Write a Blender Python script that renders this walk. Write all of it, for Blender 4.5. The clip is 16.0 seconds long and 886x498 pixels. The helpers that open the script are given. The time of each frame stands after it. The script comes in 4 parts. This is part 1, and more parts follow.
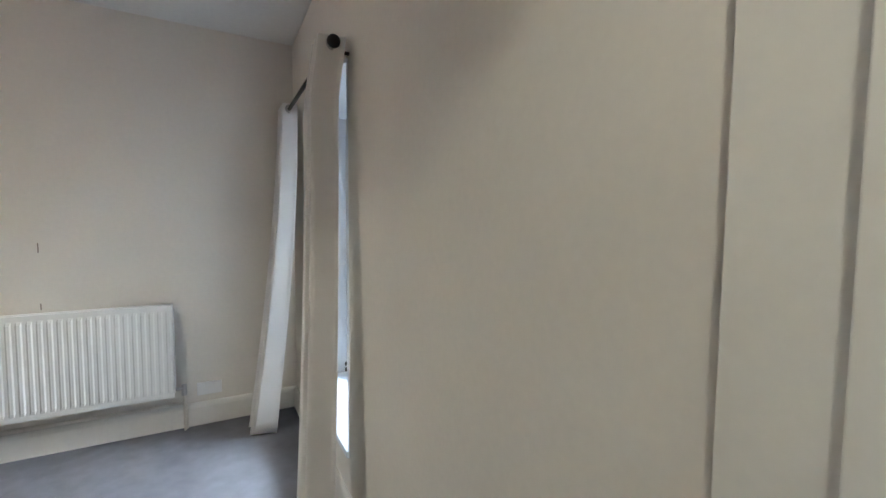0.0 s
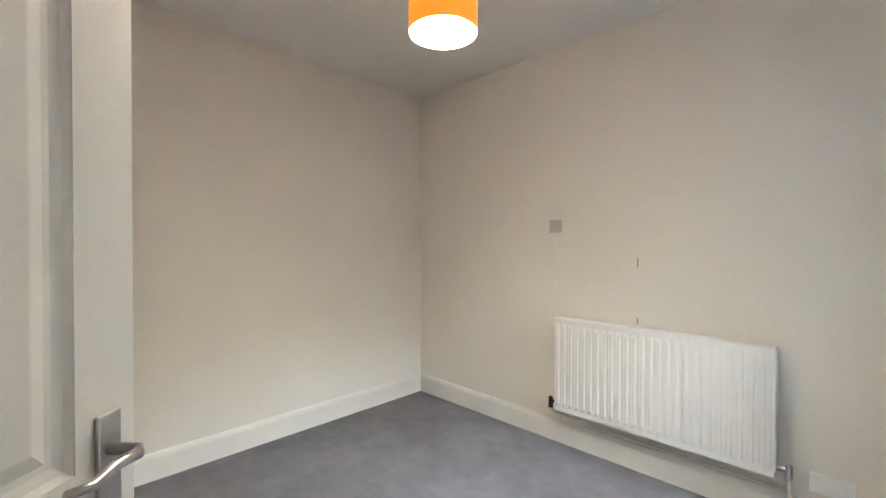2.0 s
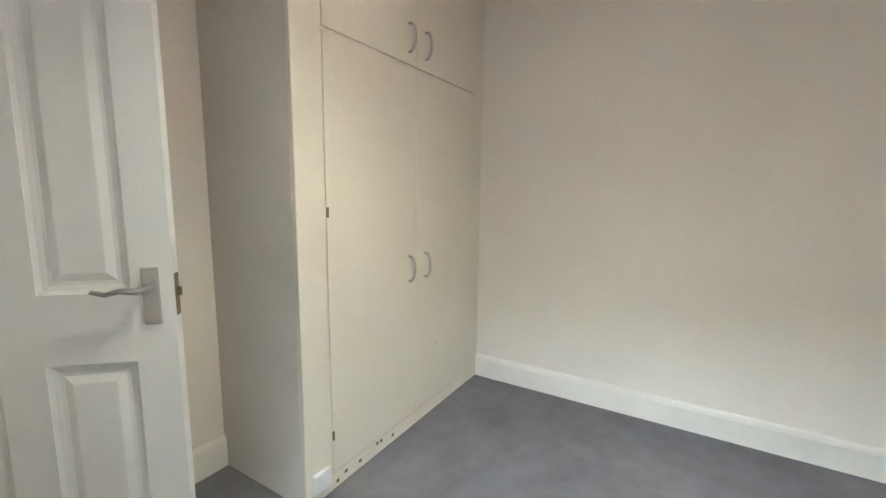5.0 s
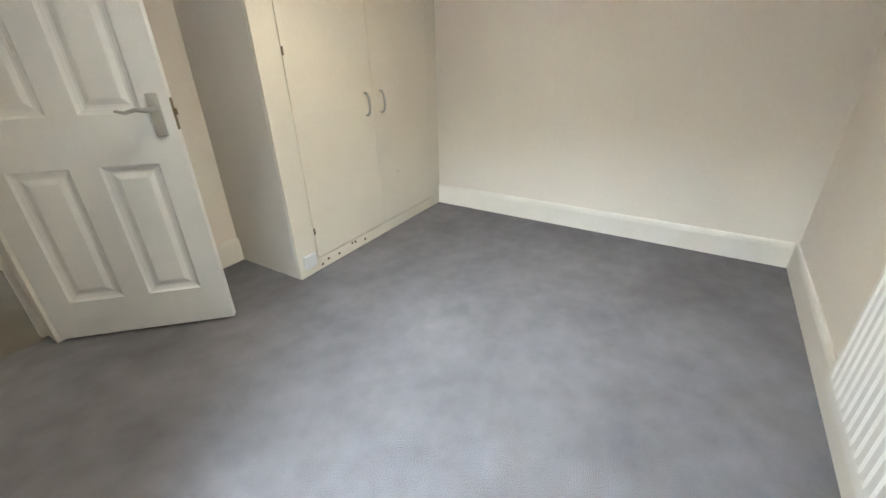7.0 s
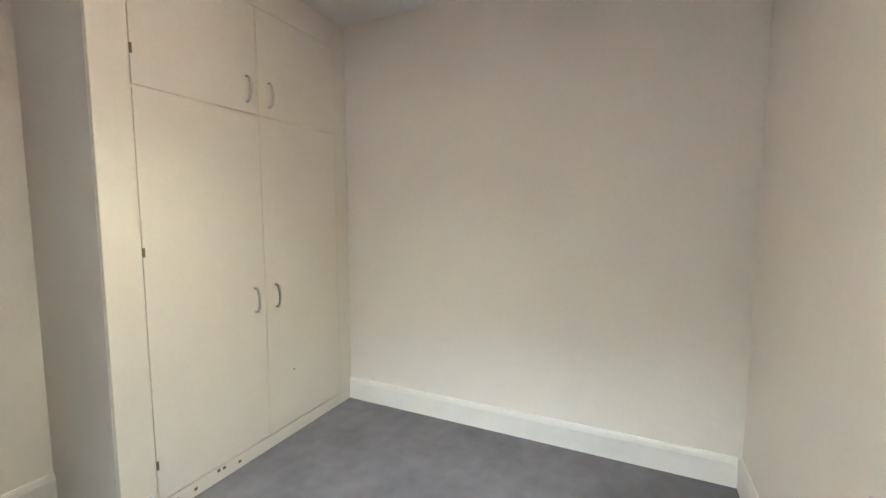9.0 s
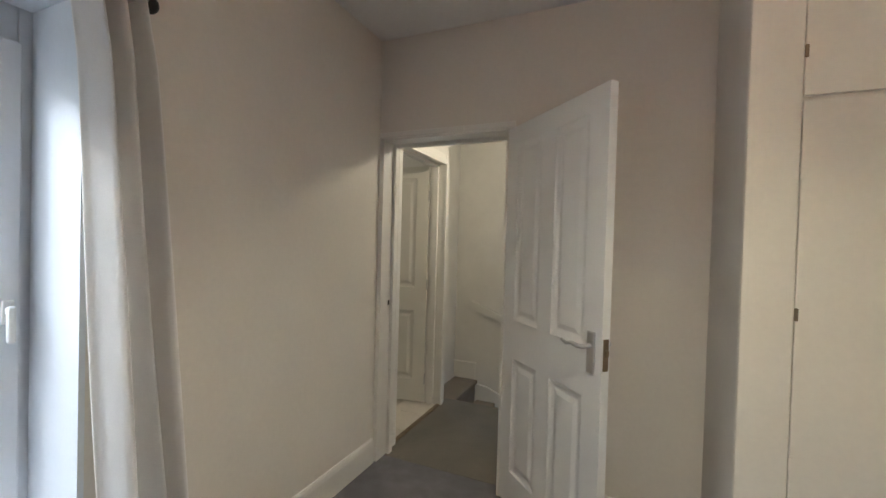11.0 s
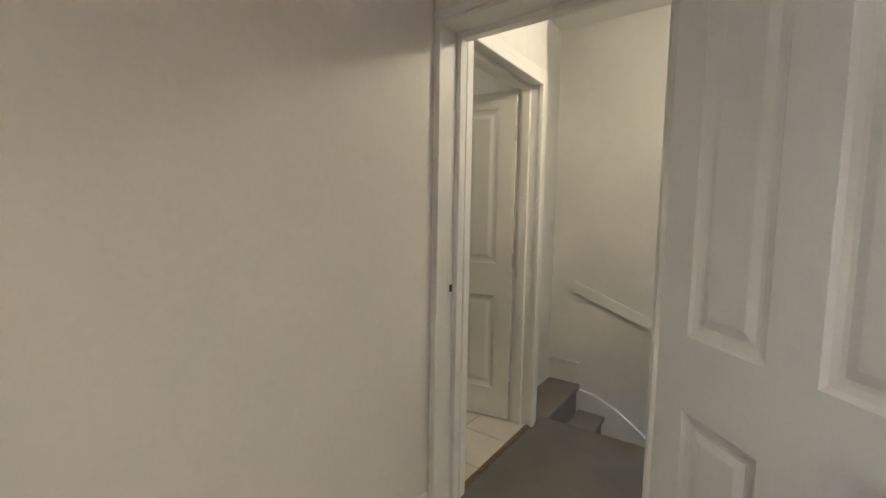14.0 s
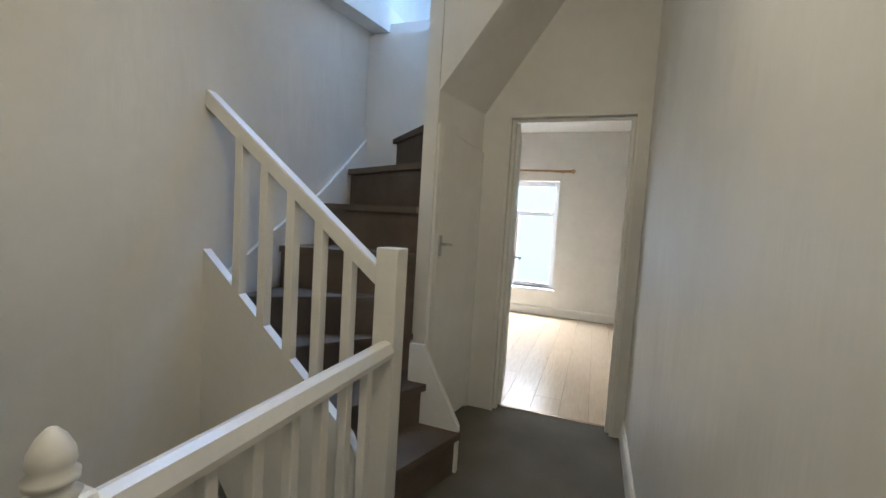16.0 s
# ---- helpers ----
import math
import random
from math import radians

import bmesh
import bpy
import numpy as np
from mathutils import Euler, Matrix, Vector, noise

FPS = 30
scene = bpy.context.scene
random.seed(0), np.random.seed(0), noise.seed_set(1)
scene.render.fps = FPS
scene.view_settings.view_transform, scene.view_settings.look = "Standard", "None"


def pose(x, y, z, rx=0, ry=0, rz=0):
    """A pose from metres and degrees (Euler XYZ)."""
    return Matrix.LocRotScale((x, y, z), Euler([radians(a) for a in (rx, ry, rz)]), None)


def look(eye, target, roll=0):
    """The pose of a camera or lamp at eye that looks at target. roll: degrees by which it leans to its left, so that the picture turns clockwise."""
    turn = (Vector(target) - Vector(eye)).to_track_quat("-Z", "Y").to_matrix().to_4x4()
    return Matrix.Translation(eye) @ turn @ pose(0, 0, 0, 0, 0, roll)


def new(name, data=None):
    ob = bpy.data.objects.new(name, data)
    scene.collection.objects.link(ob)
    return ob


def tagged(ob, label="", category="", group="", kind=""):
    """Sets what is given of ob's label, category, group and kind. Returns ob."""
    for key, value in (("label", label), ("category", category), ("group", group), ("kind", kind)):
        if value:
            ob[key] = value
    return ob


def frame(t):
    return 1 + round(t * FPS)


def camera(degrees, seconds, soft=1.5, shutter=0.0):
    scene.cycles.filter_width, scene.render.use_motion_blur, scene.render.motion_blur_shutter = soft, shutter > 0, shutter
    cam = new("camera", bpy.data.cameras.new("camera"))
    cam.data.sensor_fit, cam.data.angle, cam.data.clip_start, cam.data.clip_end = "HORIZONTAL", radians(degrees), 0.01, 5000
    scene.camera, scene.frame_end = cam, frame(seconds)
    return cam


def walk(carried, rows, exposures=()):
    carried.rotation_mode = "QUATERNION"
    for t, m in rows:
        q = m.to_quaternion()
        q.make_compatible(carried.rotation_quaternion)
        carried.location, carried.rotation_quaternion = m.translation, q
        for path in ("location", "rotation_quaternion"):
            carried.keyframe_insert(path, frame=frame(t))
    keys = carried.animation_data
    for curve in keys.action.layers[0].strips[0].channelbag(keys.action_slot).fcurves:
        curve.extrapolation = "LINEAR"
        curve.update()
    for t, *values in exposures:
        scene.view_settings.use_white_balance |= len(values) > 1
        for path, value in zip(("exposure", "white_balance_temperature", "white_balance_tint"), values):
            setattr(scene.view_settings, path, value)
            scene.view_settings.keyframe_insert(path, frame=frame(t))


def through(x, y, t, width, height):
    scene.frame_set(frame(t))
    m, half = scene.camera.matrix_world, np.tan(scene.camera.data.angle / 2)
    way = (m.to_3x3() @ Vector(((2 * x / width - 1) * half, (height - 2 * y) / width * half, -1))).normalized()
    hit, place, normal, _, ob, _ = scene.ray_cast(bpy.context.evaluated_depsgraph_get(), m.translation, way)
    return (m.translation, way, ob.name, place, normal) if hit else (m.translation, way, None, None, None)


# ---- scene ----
cam = camera(94.0, 16.0)
PATH = [
    (0, (-0.499, -0.238, 1.359), (0.462, 1.512, 1.235), 0.5),
    (0.5, (-0.509, -0.052, 1.307), (-0.346, 1.94, 1.24), -0.2),
    (1, (-0.476, 0.12, 1.3), (-0.993, 2.051, 1.262), -0.2),
    (1.5, (-0.47, 0.274, 1.328), (-1.486, 1.996, 1.293), -0.4),
    (2, (-0.508, 0.425, 1.303), (-1.914, 1.845, 1.281), 0.1),
    (2.5, (-0.660, 0.645, 1.340), (-2.326, 1.749, 1.300), 0.0),
    (3, (-0.680, 0.872, 1.357), (-2.564, 1.546, 1.326), -0.3),
    (5.3, (-0.765, 1.877, 1.264), (-2.369, 0.738, 0.904), -0.2),
    (5.5, (-0.682, 1.944, 1.265), (-2.239, 0.767, 0.83), -0.7),
    (6, (-0.51, 2.137, 1.256), (-1.986, 0.927, 0.659), -1.6),
    (6.5, (-0.427, 2.289, 1.254), (-1.869, 1.137, 0.484), -1.3),
    (7, (-0.465, 2.334, 1.195), (-1.975, 1.374, 0.303), -1.6),
    (7.5, (-0.497, 2.384, 1.214), (-2.218, 1.745, 0.42), -0.5),
    (8, (-0.528, 2.432, 1.268), (-2.413, 2.013, 0.746), 0.6),
    (8.2, (-0.554, 2.453, 1.288), (-2.48, 2.081, 0.898), 0.6),
    (10.3, (-1.404, 2.199, 1.385), (-1.815, 0.242, 1.375), 2.0),
    (10.5, (-1.398, 2.172, 1.384), (-1.434, 0.173, 1.37), 1.9),
    (11, (-1.401, 2.183, 1.377), (-0.597, 0.352, 1.344), 1.6),
    (11.5, (-1.459, 2.258, 1.389), (-0.116, 0.777, 1.33), 1.4),
    (12, (-1.542, 2.304, 1.402), (0.087, 1.147, 1.309), 1.8),
    (12.5, (-1.582, 2.295, 1.381), (0.158, 1.314, 1.272), 1.6),
    (13, (-1.473, 2.184, 1.355), (0.288, 1.244, 1.229), 1.3),
    (13.5, (-1.261, 1.898, 1.331), (0.372, 0.752, 1.192), 1.2),
    (14, (-0.985, 1.285, 1.286), (0.182, -0.33, 1.116), 0.9),
    (14.5, (-0.687, 0.677, 1.267), (-0.11, -1.229, 1.08), 0.5),
    (15, (-0.490, 0.056, 1.262), (-0.734, -1.922, 1.090), 0.9),
    (15.2, (-0.49, -0.195, 1.213), (-1.222, -2.049, 1.053), 2.4),
    (15.4, (-0.485, -0.343, 1.246), (-1.668, -1.948, 1.091), 2.9),
    (15.5, (-0.495, -0.406, 1.236), (-1.861, -1.861, 1.108), 2.6),
    (15.7, (-0.497, -0.493, 1.25), (-2.164, -1.591, 1.125), 3.2),
    (16, (-0.491, -0.542, 1.261), (-2.364, -1.229, 1.127), 3.5),
]
walk(cam, [(t, look(eye, target, roll)) for t, eye, target, roll in PATH],
     exposures=[(0, 1.0, 5700, 7), (1.0, 1.2, 6000, 7), (1.5, 1.35, 6350, 9), (3, 1.65, 5950, 6), (5.3, 1.55, 5950, 5), (8, 1.6, 6300, 7), (10.5, 1.5, 5700, 5), (11.0, 0.9, 6250, 10),
                (11.4, 0.7, 6850, 12), (13.2, 0.62, 6950, 12), (13.6, 0.6, 7050, 12), (14.0, 1.15, 6300, 10), (14.9, 1.5, 5550, 5), (15.5, 0.70, 5950, 8), (16, 0.8, 6050, 9)])

# ---- plan (metres; x east, y north) ----
HH = 2.82                              # hall ceiling
W, L, H = -3.245, 2.91, 2.60           # bedroom: west wall, north wall, ceiling
HN, HS, HW = -0.29, -2.20, -3.19      # hall: north face, south wall, west wall
RAIL_Y = -1.24
STAIR_X, PILLAR_X, CUP_Y = -1.90, -2.62, -1.40
FRONT_X = -6.55

# ---- world and lights ----
world = bpy.data.worlds.new("world")
scene.world = world
world.use_nodes = True
wn, wl = world.node_tree.nodes, world.node_tree.links
sky = wn.new("ShaderNodeTexSky")
sky.sky_type = "NISHITA"
sky.sun_disc = False
sky.sun_elevation, sky.sun_rotation = radians(55), radians(247)
sky.air_density, sky.dust_density = 1.0, 2.0
bg = wn["Background"]
wl.new(sky.outputs["Color"], bg.inputs["Color"])
bg.inputs["Strength"].default_value = 0.15


def lamp(name, kind, m, energy, color, size=0.1, size_y=None, angle=None, spread=180):
    d = bpy.data.lights.new(name, kind)
    d.energy, d.color = energy, color
    if kind == "AREA":
        d.size, d.spread = size, radians(spread)
        if size_y:
            d.shape, d.size_y = "RECTANGLE", size_y
    elif kind == "SUN":
        d.angle = angle
    else:
        d.shadow_soft_size = size
    ob = new(name, d)
    ob.matrix_world = m
    return ob


lamp("sun", "SUN", look((-7, -3, 11), (0, 2, 0)), 1.5, (1.0, 0.97, 0.93), angle=radians(40))
# sky light entering at the bedroom window, the front-room window and down the upper stairwell
lamp("window_daylight", "AREA", look((2.0, 2.32, 2.80), (-2.0, 1.4, 0.6)), 78, (0.84, 0.92, 1.0), 1.9, 0.8, spread=130)
lamp("front_room_daylight", "AREA", look((FRONT_X - 0.6, -1.3, 2.6), (-4.2, -0.5, 0.9)), 600, (0.92, 0.96, 1.0), 2.4, 1.4)
lamp("upper_stair_daylight", "AREA", look((-3.4, -1.8, 4.9), (-3.0, -1.8, 2.0)), 42, (0.36, 0.58, 1.0), 1.0, 0.7, spread=115)
lamp("bedroom_bulb", "POINT", pose(-1.594, 1.52, 2.20), 25, (1.0, 0.90, 0.73), 0.07)
lamp("hall_bulb", "POINT", pose(-0.85, -0.66, 2.20), 11, (1.0, 0.87, 0.64), 0.06)
# weak fill without a fitting, added to lift the bathroom beyond its open door
lamp("bathroom_fill", "POINT", pose(1.2, -0.4, 2.2), 3, (1.0, 0.90, 0.74), 0.05)

# ---- materials ----


def mat(name, color, rough=0.6, metal=0.0, var=0.10, scale=3.0, grain=60.0, gvar=0.05, bump=0.05, bscale=None, spec=0.4, island=0.0, streak=False, bstretch=1.0):
    m = bpy.data.materials.new(name)
    m.use_nodes = True
    n, l = m.node_tree.nodes, m.node_tree.links
    b = n["Principled BSDF"]
    b.inputs["Roughness"].default_value = rough
    b.inputs["Metallic"].default_value = metal
    b.inputs["Specular IOR Level"].default_value = spec
    tc = n.new("ShaderNodeTexCoord")
    big, fine = n.new("ShaderNodeTexNoise"), n.new("ShaderNodeTexNoise")
    big.inputs["Scale"].default_value, big.inputs["Detail"].default_value = scale, 4
    fine.inputs["Scale"].default_value, fine.inputs["Detail"].default_value = grain, 3
    for k in (big, fine):
        l.new(tc.outputs["Object"], k.inputs["Vector"])
    if streak:
        mp = n.new("ShaderNodeMapping")
        mp.inputs["Scale"].default_value = (1.0, 1.0, 0.06)
        l.new(tc.outputs["Object"], mp.inputs["Vector"])
        l.new(mp.outputs["Vector"], fine.inputs["Vector"])
    hsv = n.new("ShaderNodeHueSaturation")
    hsv.inputs["Color"].default_value = (*color, 1)
    m1 = n.new("ShaderNodeMapRange")
    m1.inputs["From Min"].default_value, m1.inputs["From Max"].default_value = 0.3, 0.7
    m1.inputs["To Min"].default_value, m1.inputs["To Max"].default_value = 1 - var, 1 + var
    m2 = n.new("ShaderNodeMapRange")
    m2.inputs["From Min"].default_value, m2.inputs["From Max"].default_value = 0.3, 0.7
    m2.inputs["To Min"].default_value, m2.inputs["To Max"].default_value = 1 - gvar, 1 + gvar
    l.new(big.outputs["Fac"], m1.inputs["Value"])
    l.new(fine.outputs["Fac"], m2.inputs["Value"])
    mul = n.new("ShaderNodeMath")
    mul.operation = "MULTIPLY"
    l.new(m1.outputs["Result"], mul.inputs[0])
    l.new(m2.outputs["Result"], mul.inputs[1])
    last = mul
    if island:
        info = n.new("ShaderNodeObjectInfo")
        m3 = n.new("ShaderNodeMapRange")
        m3.inputs["To Min"].default_value, m3.inputs["To Max"].default_value = 1 - island, 1 + island
        l.new(info.outputs["Random"], m3.inputs["Value"])
        last = n.new("ShaderNodeMath")
        last.operation = "MULTIPLY"
        l.new(mul.outputs[0], last.inputs[0])
        l.new(m3.outputs["Result"], last.inputs[1])
    l.new(last.outputs[0], hsv.inputs["Value"])
    l.new(hsv.outputs["Color"], b.inputs["Base Color"])
    if bump:
        bp = n.new("ShaderNodeBump")
        bp.inputs["Strength"].default_value, bp.inputs["Distance"].default_value = bump, 0.01
        t = fine
        if bscale:
            t = n.new("ShaderNodeTexNoise")
            t.inputs["Scale"].default_value, t.inputs["Detail"].default_value = bscale, 4
            bm_ = n.new("ShaderNodeMapping")
            bm_.inputs["Scale"].default_value = (1.0, 1.0, bstretch)
            l.new(tc.outputs["Object"], bm_.inputs["Vector"])
            l.new(bm_.outputs["Vector"], t.inputs["Vector"])
        l.new(t.outputs["Fac"], bp.inputs["Height"])
        l.new(bp.outputs["Normal"], b.inputs["Normal"])
    return m


def wood(name, dark, light, rough=0.45, stretch=(1.2, 14, 14), rand=0.18):
    m = bpy.data.materials.new(name)
    m.use_nodes = True
    n, l = m.node_tree.nodes, m.node_tree.links
    b = n["Principled BSDF"]
    b.inputs["Roughness"].default_value = rough
    tc, mp, tx, cr = (n.new(k) for k in ("ShaderNodeTexCoord", "ShaderNodeMapping", "ShaderNodeTexNoise", "ShaderNodeValToRGB"))
    mp.inputs["Scale"].default_value = stretch
    tx.inputs["Scale"].default_value, tx.inputs["Detail"].default_value, tx.inputs["Distortion"].default_value = 2.5, 6, 0.6
    cr.color_ramp.elements[0].color, cr.color_ramp.elements[1].color = (*dark, 1), (*light, 1)
    cr.color_ramp.elements[0].position, cr.color_ramp.elements[1].position = 0.3, 0.7
    info, mr, hsv, bp = (n.new(k) for k in ("ShaderNodeObjectInfo", "ShaderNodeMapRange", "ShaderNodeHueSaturation", "ShaderNodeBump"))
    mr.inputs["To Min"].default_value, mr.inputs["To Max"].default_value = 1 - rand, 1 + rand
    l.new(tc.outputs["Object"], mp.inputs["Vector"])
    l.new(mp.outputs["Vector"], tx.inputs["Vector"])
    l.new(tx.outputs["Fac"], cr.inputs["Fac"])
    l.new(info.outputs["Random"], mr.inputs["Value"])
    l.new(mr.outputs["Result"], hsv.inputs["Value"])
    l.new(cr.outputs["Color"], hsv.inputs["Color"])
    l.new(hsv.outputs["Color"], b.inputs["Base Color"])
    bp.inputs["Strength"].default_value, bp.inputs["Distance"].default_value = 0.08, 0.005
    l.new(tx.outputs["Fac"], bp.inputs["Height"])
    l.new(bp.outputs["Normal"], b.inputs["Normal"])
    return m


def glass(name, tint=(1, 1, 1)):
    m = bpy.data.materials.new(name)
    m.use_nodes = True
    b = m.node_tree.nodes["Principled BSDF"]
    b.inputs["Base Color"].default_value = (*tint, 1)
    b.inputs["Roughness"].default_value, b.inputs["Transmission Weight"].default_value, b.inputs["IOR"].default_value = 0.0, 1.0, 1.05
    return m


def glow(name, color, strength):
    m = bpy.data.materials.new(name)
    m.use_nodes = True
    b = m.node_tree.nodes["Principled BSDF"]
    b.inputs["Base Color"].default_value = (*color, 1)
    b.inputs["Emission Color"].default_value, b.inputs["Emission Strength"].default_value = (*color, 1), strength
    return m


def cloth(name, color, through=0.35):
    m = mat(name, color, 0.85, var=0.06, scale=2.5, grain=400, gvar=0.05, bump=0.08, spec=0.15)
    n, l = m.node_tree.nodes, m.node_tree.links
    tr, mix = n.new("ShaderNodeBsdfTranslucent"), n.new("ShaderNodeMixShader")
    tr.inputs["Color"].default_value = (*color, 1)
    mix.inputs["Fac"].default_value = through
    l.new(n["Principled BSDF"].outputs["BSDF"], mix.inputs[1])
    l.new(tr.outputs["BSDF"], mix.inputs[2])
    l.new(mix.outputs["Shader"], n["Material Output"].inputs["Surface"])
    return m


M_WALL = mat("cream_emulsion", (0.77, 0.73, 0.665), 0.75, var=0.035, scale=1.3, grain=45, gvar=0.015, bump=0.05, bscale=35, spec=0.25)
M_HALL = mat("white_emulsion", (0.73, 0.71, 0.665), 0.45, var=0.08, scale=1.5, grain=14, gvar=0.015, bump=0.55, bscale=10, spec=0.5, bstretch=0.22)
M_CEIL = mat("ceiling_white", (0.76, 0.75, 0.72), 0.8, var=0.03, scale=1.0, grain=40, gvar=0.02, bump=0.05)
M_TRIM = mat("white_gloss", (0.78, 0.76, 0.71), 0.32, var=0.03, scale=4, grain=50, gvar=0.015, bump=0.03, bscale=25, spec=0.5)
M_DOOR = mat("door_white", (0.79, 0.79, 0.77), 0.38, var=0.025, scale=3, grain=120, gvar=0.015, bump=0.04, spec=0.5)
M_DOOR2 = mat("door_cream", (0.74, 0.72, 0.65), 0.28, var=0.03, scale=3, grain=120, gvar=0.015, bump=0.03, spec=0.55)
M_CLOSET = mat("wardrobe_cream", (0.77, 0.72, 0.62), 0.42, var=0.03, scale=2, grain=60, gvar=0.015, bump=0.05, bscale=20, spec=0.45)
M_CARPET = mat("grey_carpet", (0.178, 0.176, 0.190), 0.95, var=0.16, scale=2.4, grain=10, gvar=0.10, bump=0.6, bscale=260, spec=0.1)
M_HCARPET = mat("taupe_carpet", (0.20, 0.185, 0.155), 0.95, var=0.14, scale=3.0, grain=300, gvar=0.25, bump=0.8, bscale=420, spec=0.1)
# landing carpet again, lightened and browned to offset dim bluish light on the lower stairs
M_LCARPET = mat("taupe_carpet_lightened", (0.29, 0.245, 0.185), 0.95, var=0.14, scale=3.0, grain=300, gvar=0.22, bump=0.7, bscale=420, spec=0.1)
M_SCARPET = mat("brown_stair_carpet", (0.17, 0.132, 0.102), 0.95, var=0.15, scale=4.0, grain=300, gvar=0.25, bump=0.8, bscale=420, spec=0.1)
M_RAD = mat("radiator_enamel", (0.80, 0.79, 0.76), 0.3, var=0.02, scale=3, grain=80, gvar=0.01, bump=0.02, spec=0.5)
M_PLASTIC = mat("white_plastic", (0.80, 0.80, 0.80), 0.35, var=0.02, scale=5, grain=100, gvar=0.01, bump=0.01, spec=0.5)
M_SWITCH = mat("old_white_plastic", (0.46, 0.44, 0.42), 0.4, var=0.05, scale=20, grain=100, gvar=0.02, bump=0.02)
M_UPVC = mat("white_upvc", (0.76, 0.79, 0.83), 0.3, var=0.02, scale=4, grain=90, gvar=0.01, bump=0.02, spec=0.5)
M_GASKET = mat("black_rubber", (0.02, 0.02, 0.02), 0.6, var=0.1, bump=0.02)
M_STEEL = mat("satin_steel", (0.55, 0.54, 0.53), 0.32, 1.0, var=0.05, scale=10, grain=200, gvar=0.04, bump=0.02)
M_BRASS = mat("aged_brass", (0.25, 0.19, 0.12), 0.45, 0.9, var=0.2, scale=30, grain=200, bump=0.05)
M_BLACK = mat("black_metal", (0.035, 0.033, 0.032), 0.45, 0.6, var=0.1, scale=20, bump=0.03)
M_PIPE = mat("painted_pipe", (0.72, 0.68, 0.60), 0.4, var=0.06, scale=10, bump=0.03)
M_SCUFF = mat("dark_scuff", (0.16, 0.12, 0.09), 0.8, var=0.3, scale=40, bump=0.1)
M_CURTAIN = cloth("curtain_white", (0.88, 0.86, 0.84), 0.30)
M_LINING = cloth("curtain_cream", (0.84, 0.80, 0.72), 0.6)
M_SHADE = glow("lit_orange_shade", (1.0, 0.17, 0.010), 0.6)
M_SHADEIN = mat("shade_lining", (0.85, 0.80, 0.70), 0.6, var=0.02, bump=0.02)
M_BULB = glow("bulb_glow", (1.0, 0.86, 0.62), 18.0)
M_GLASS = glass("pane_glass")
M_BACK = glow("glowing_backdrop", (0.84, 0.92, 1.0), 0.5)
M_TILE = mat("cream_floor_tile", (0.62, 0.57, 0.48), 0.3, var=0.05, scale=6, grain=40, gvar=0.03, bump=0.03, island=0.05)
M_GROUT = mat("grout", (0.30, 0.27, 0.22), 0.9, var=0.1, scale=10, bump=0.1)
M_LAMINATE = wood("oak_laminate", (0.60, 0.46, 0.32), (0.68, 0.54, 0.39), 0.2, (2, 20, 20), 0.04)
M_POLEWOOD = wood("pine_pole", (0.45, 0.28, 0.14), (0.62, 0.42, 0.22))
M_RENDER = mat("grey_render", (0.44, 0.45, 0.44), 0.9, var=0.22, scale=1.6, grain=35, gvar=0.15, bump=0.6, bscale=60, spec=0.2)
M_WRENDER = mat("white_render", (0.75, 0.74, 0.70), 0.85, var=0.08, scale=0.9, grain=30, gvar=0.05, bump=0.3, bscale=40, spec=0.2)
M_CREAMR = mat("cream_render", (0.68, 0.66, 0.52), 0.85, var=0.10, scale=1.2, grain=30, gvar=0.06, bump=0.3, bscale=40, spec=0.2)
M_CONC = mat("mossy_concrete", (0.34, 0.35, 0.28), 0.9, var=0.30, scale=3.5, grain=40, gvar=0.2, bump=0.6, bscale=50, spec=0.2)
M_DARKC = mat("dark_concrete", (0.10, 0.11, 0.09), 0.8, var=0.3, scale=3.5, grain=40, gvar=0.2, bump=0.6, bscale=50)
M_WPIPE = mat("grey_white_pipe", (0.58, 0.62, 0.66), 0.4, var=0.08, scale=5, grain=40, gvar=0.05, bump=0.04)
M_FENCE = wood("weathered_wood", (0.20, 0.18, 0.16), (0.36, 0.33, 0.29), 0.85, (14, 14, 1.2), 0.2)
M_FENCEX = wood("weathered_slat", (0.22, 0.20, 0.18), (0.40, 0.36, 0.32), 0.85, (14, 1.2, 14), 0.2)
M_ORANGE = wood("orange_boards", (0.62, 0.30, 0.08), (0.80, 0.46, 0.16), 0.6, (14, 1.5, 14), 0.12)
M_BROWN = wood("brown_boards", (0.10, 0.055, 0.035), (0.20, 0.11, 0.07), 0.7, (14, 14, 1.5), 0.15)
M_CORR = mat("corrugated_metal", (0.34, 0.37, 0.40), 0.5, 0.3, var=0.1, scale=3, grain=60, bump=0.05)
M_MOSS = mat("ivy_leaf", (0.05, 0.075, 0.03), 0.7, var=0.4, scale=5, grain=30, gvar=0.3, bump=0.1)
M_STONE = mat("dark_window_reveal", (0.10, 0.10, 0.10), 0.8, var=0.2, scale=8, bump=0.2)
M_PANE2 = mat("obscured_glass", (0.42, 0.46, 0.50), 0.15, var=0.1, scale=3, bump=0.02, spec=0.6)
M_SLATE = mat("grey_slate", (0.12, 0.13, 0.15), 0.7, var=0.2, scale=4, bump=0.2)
M_TARMAC = mat("yard_concrete", (0.24, 0.24, 0.23), 0.9, var=0.2, scale=1.5, grain=50, gvar=0.15, bump=0.4)

# ---- mesh helpers ----


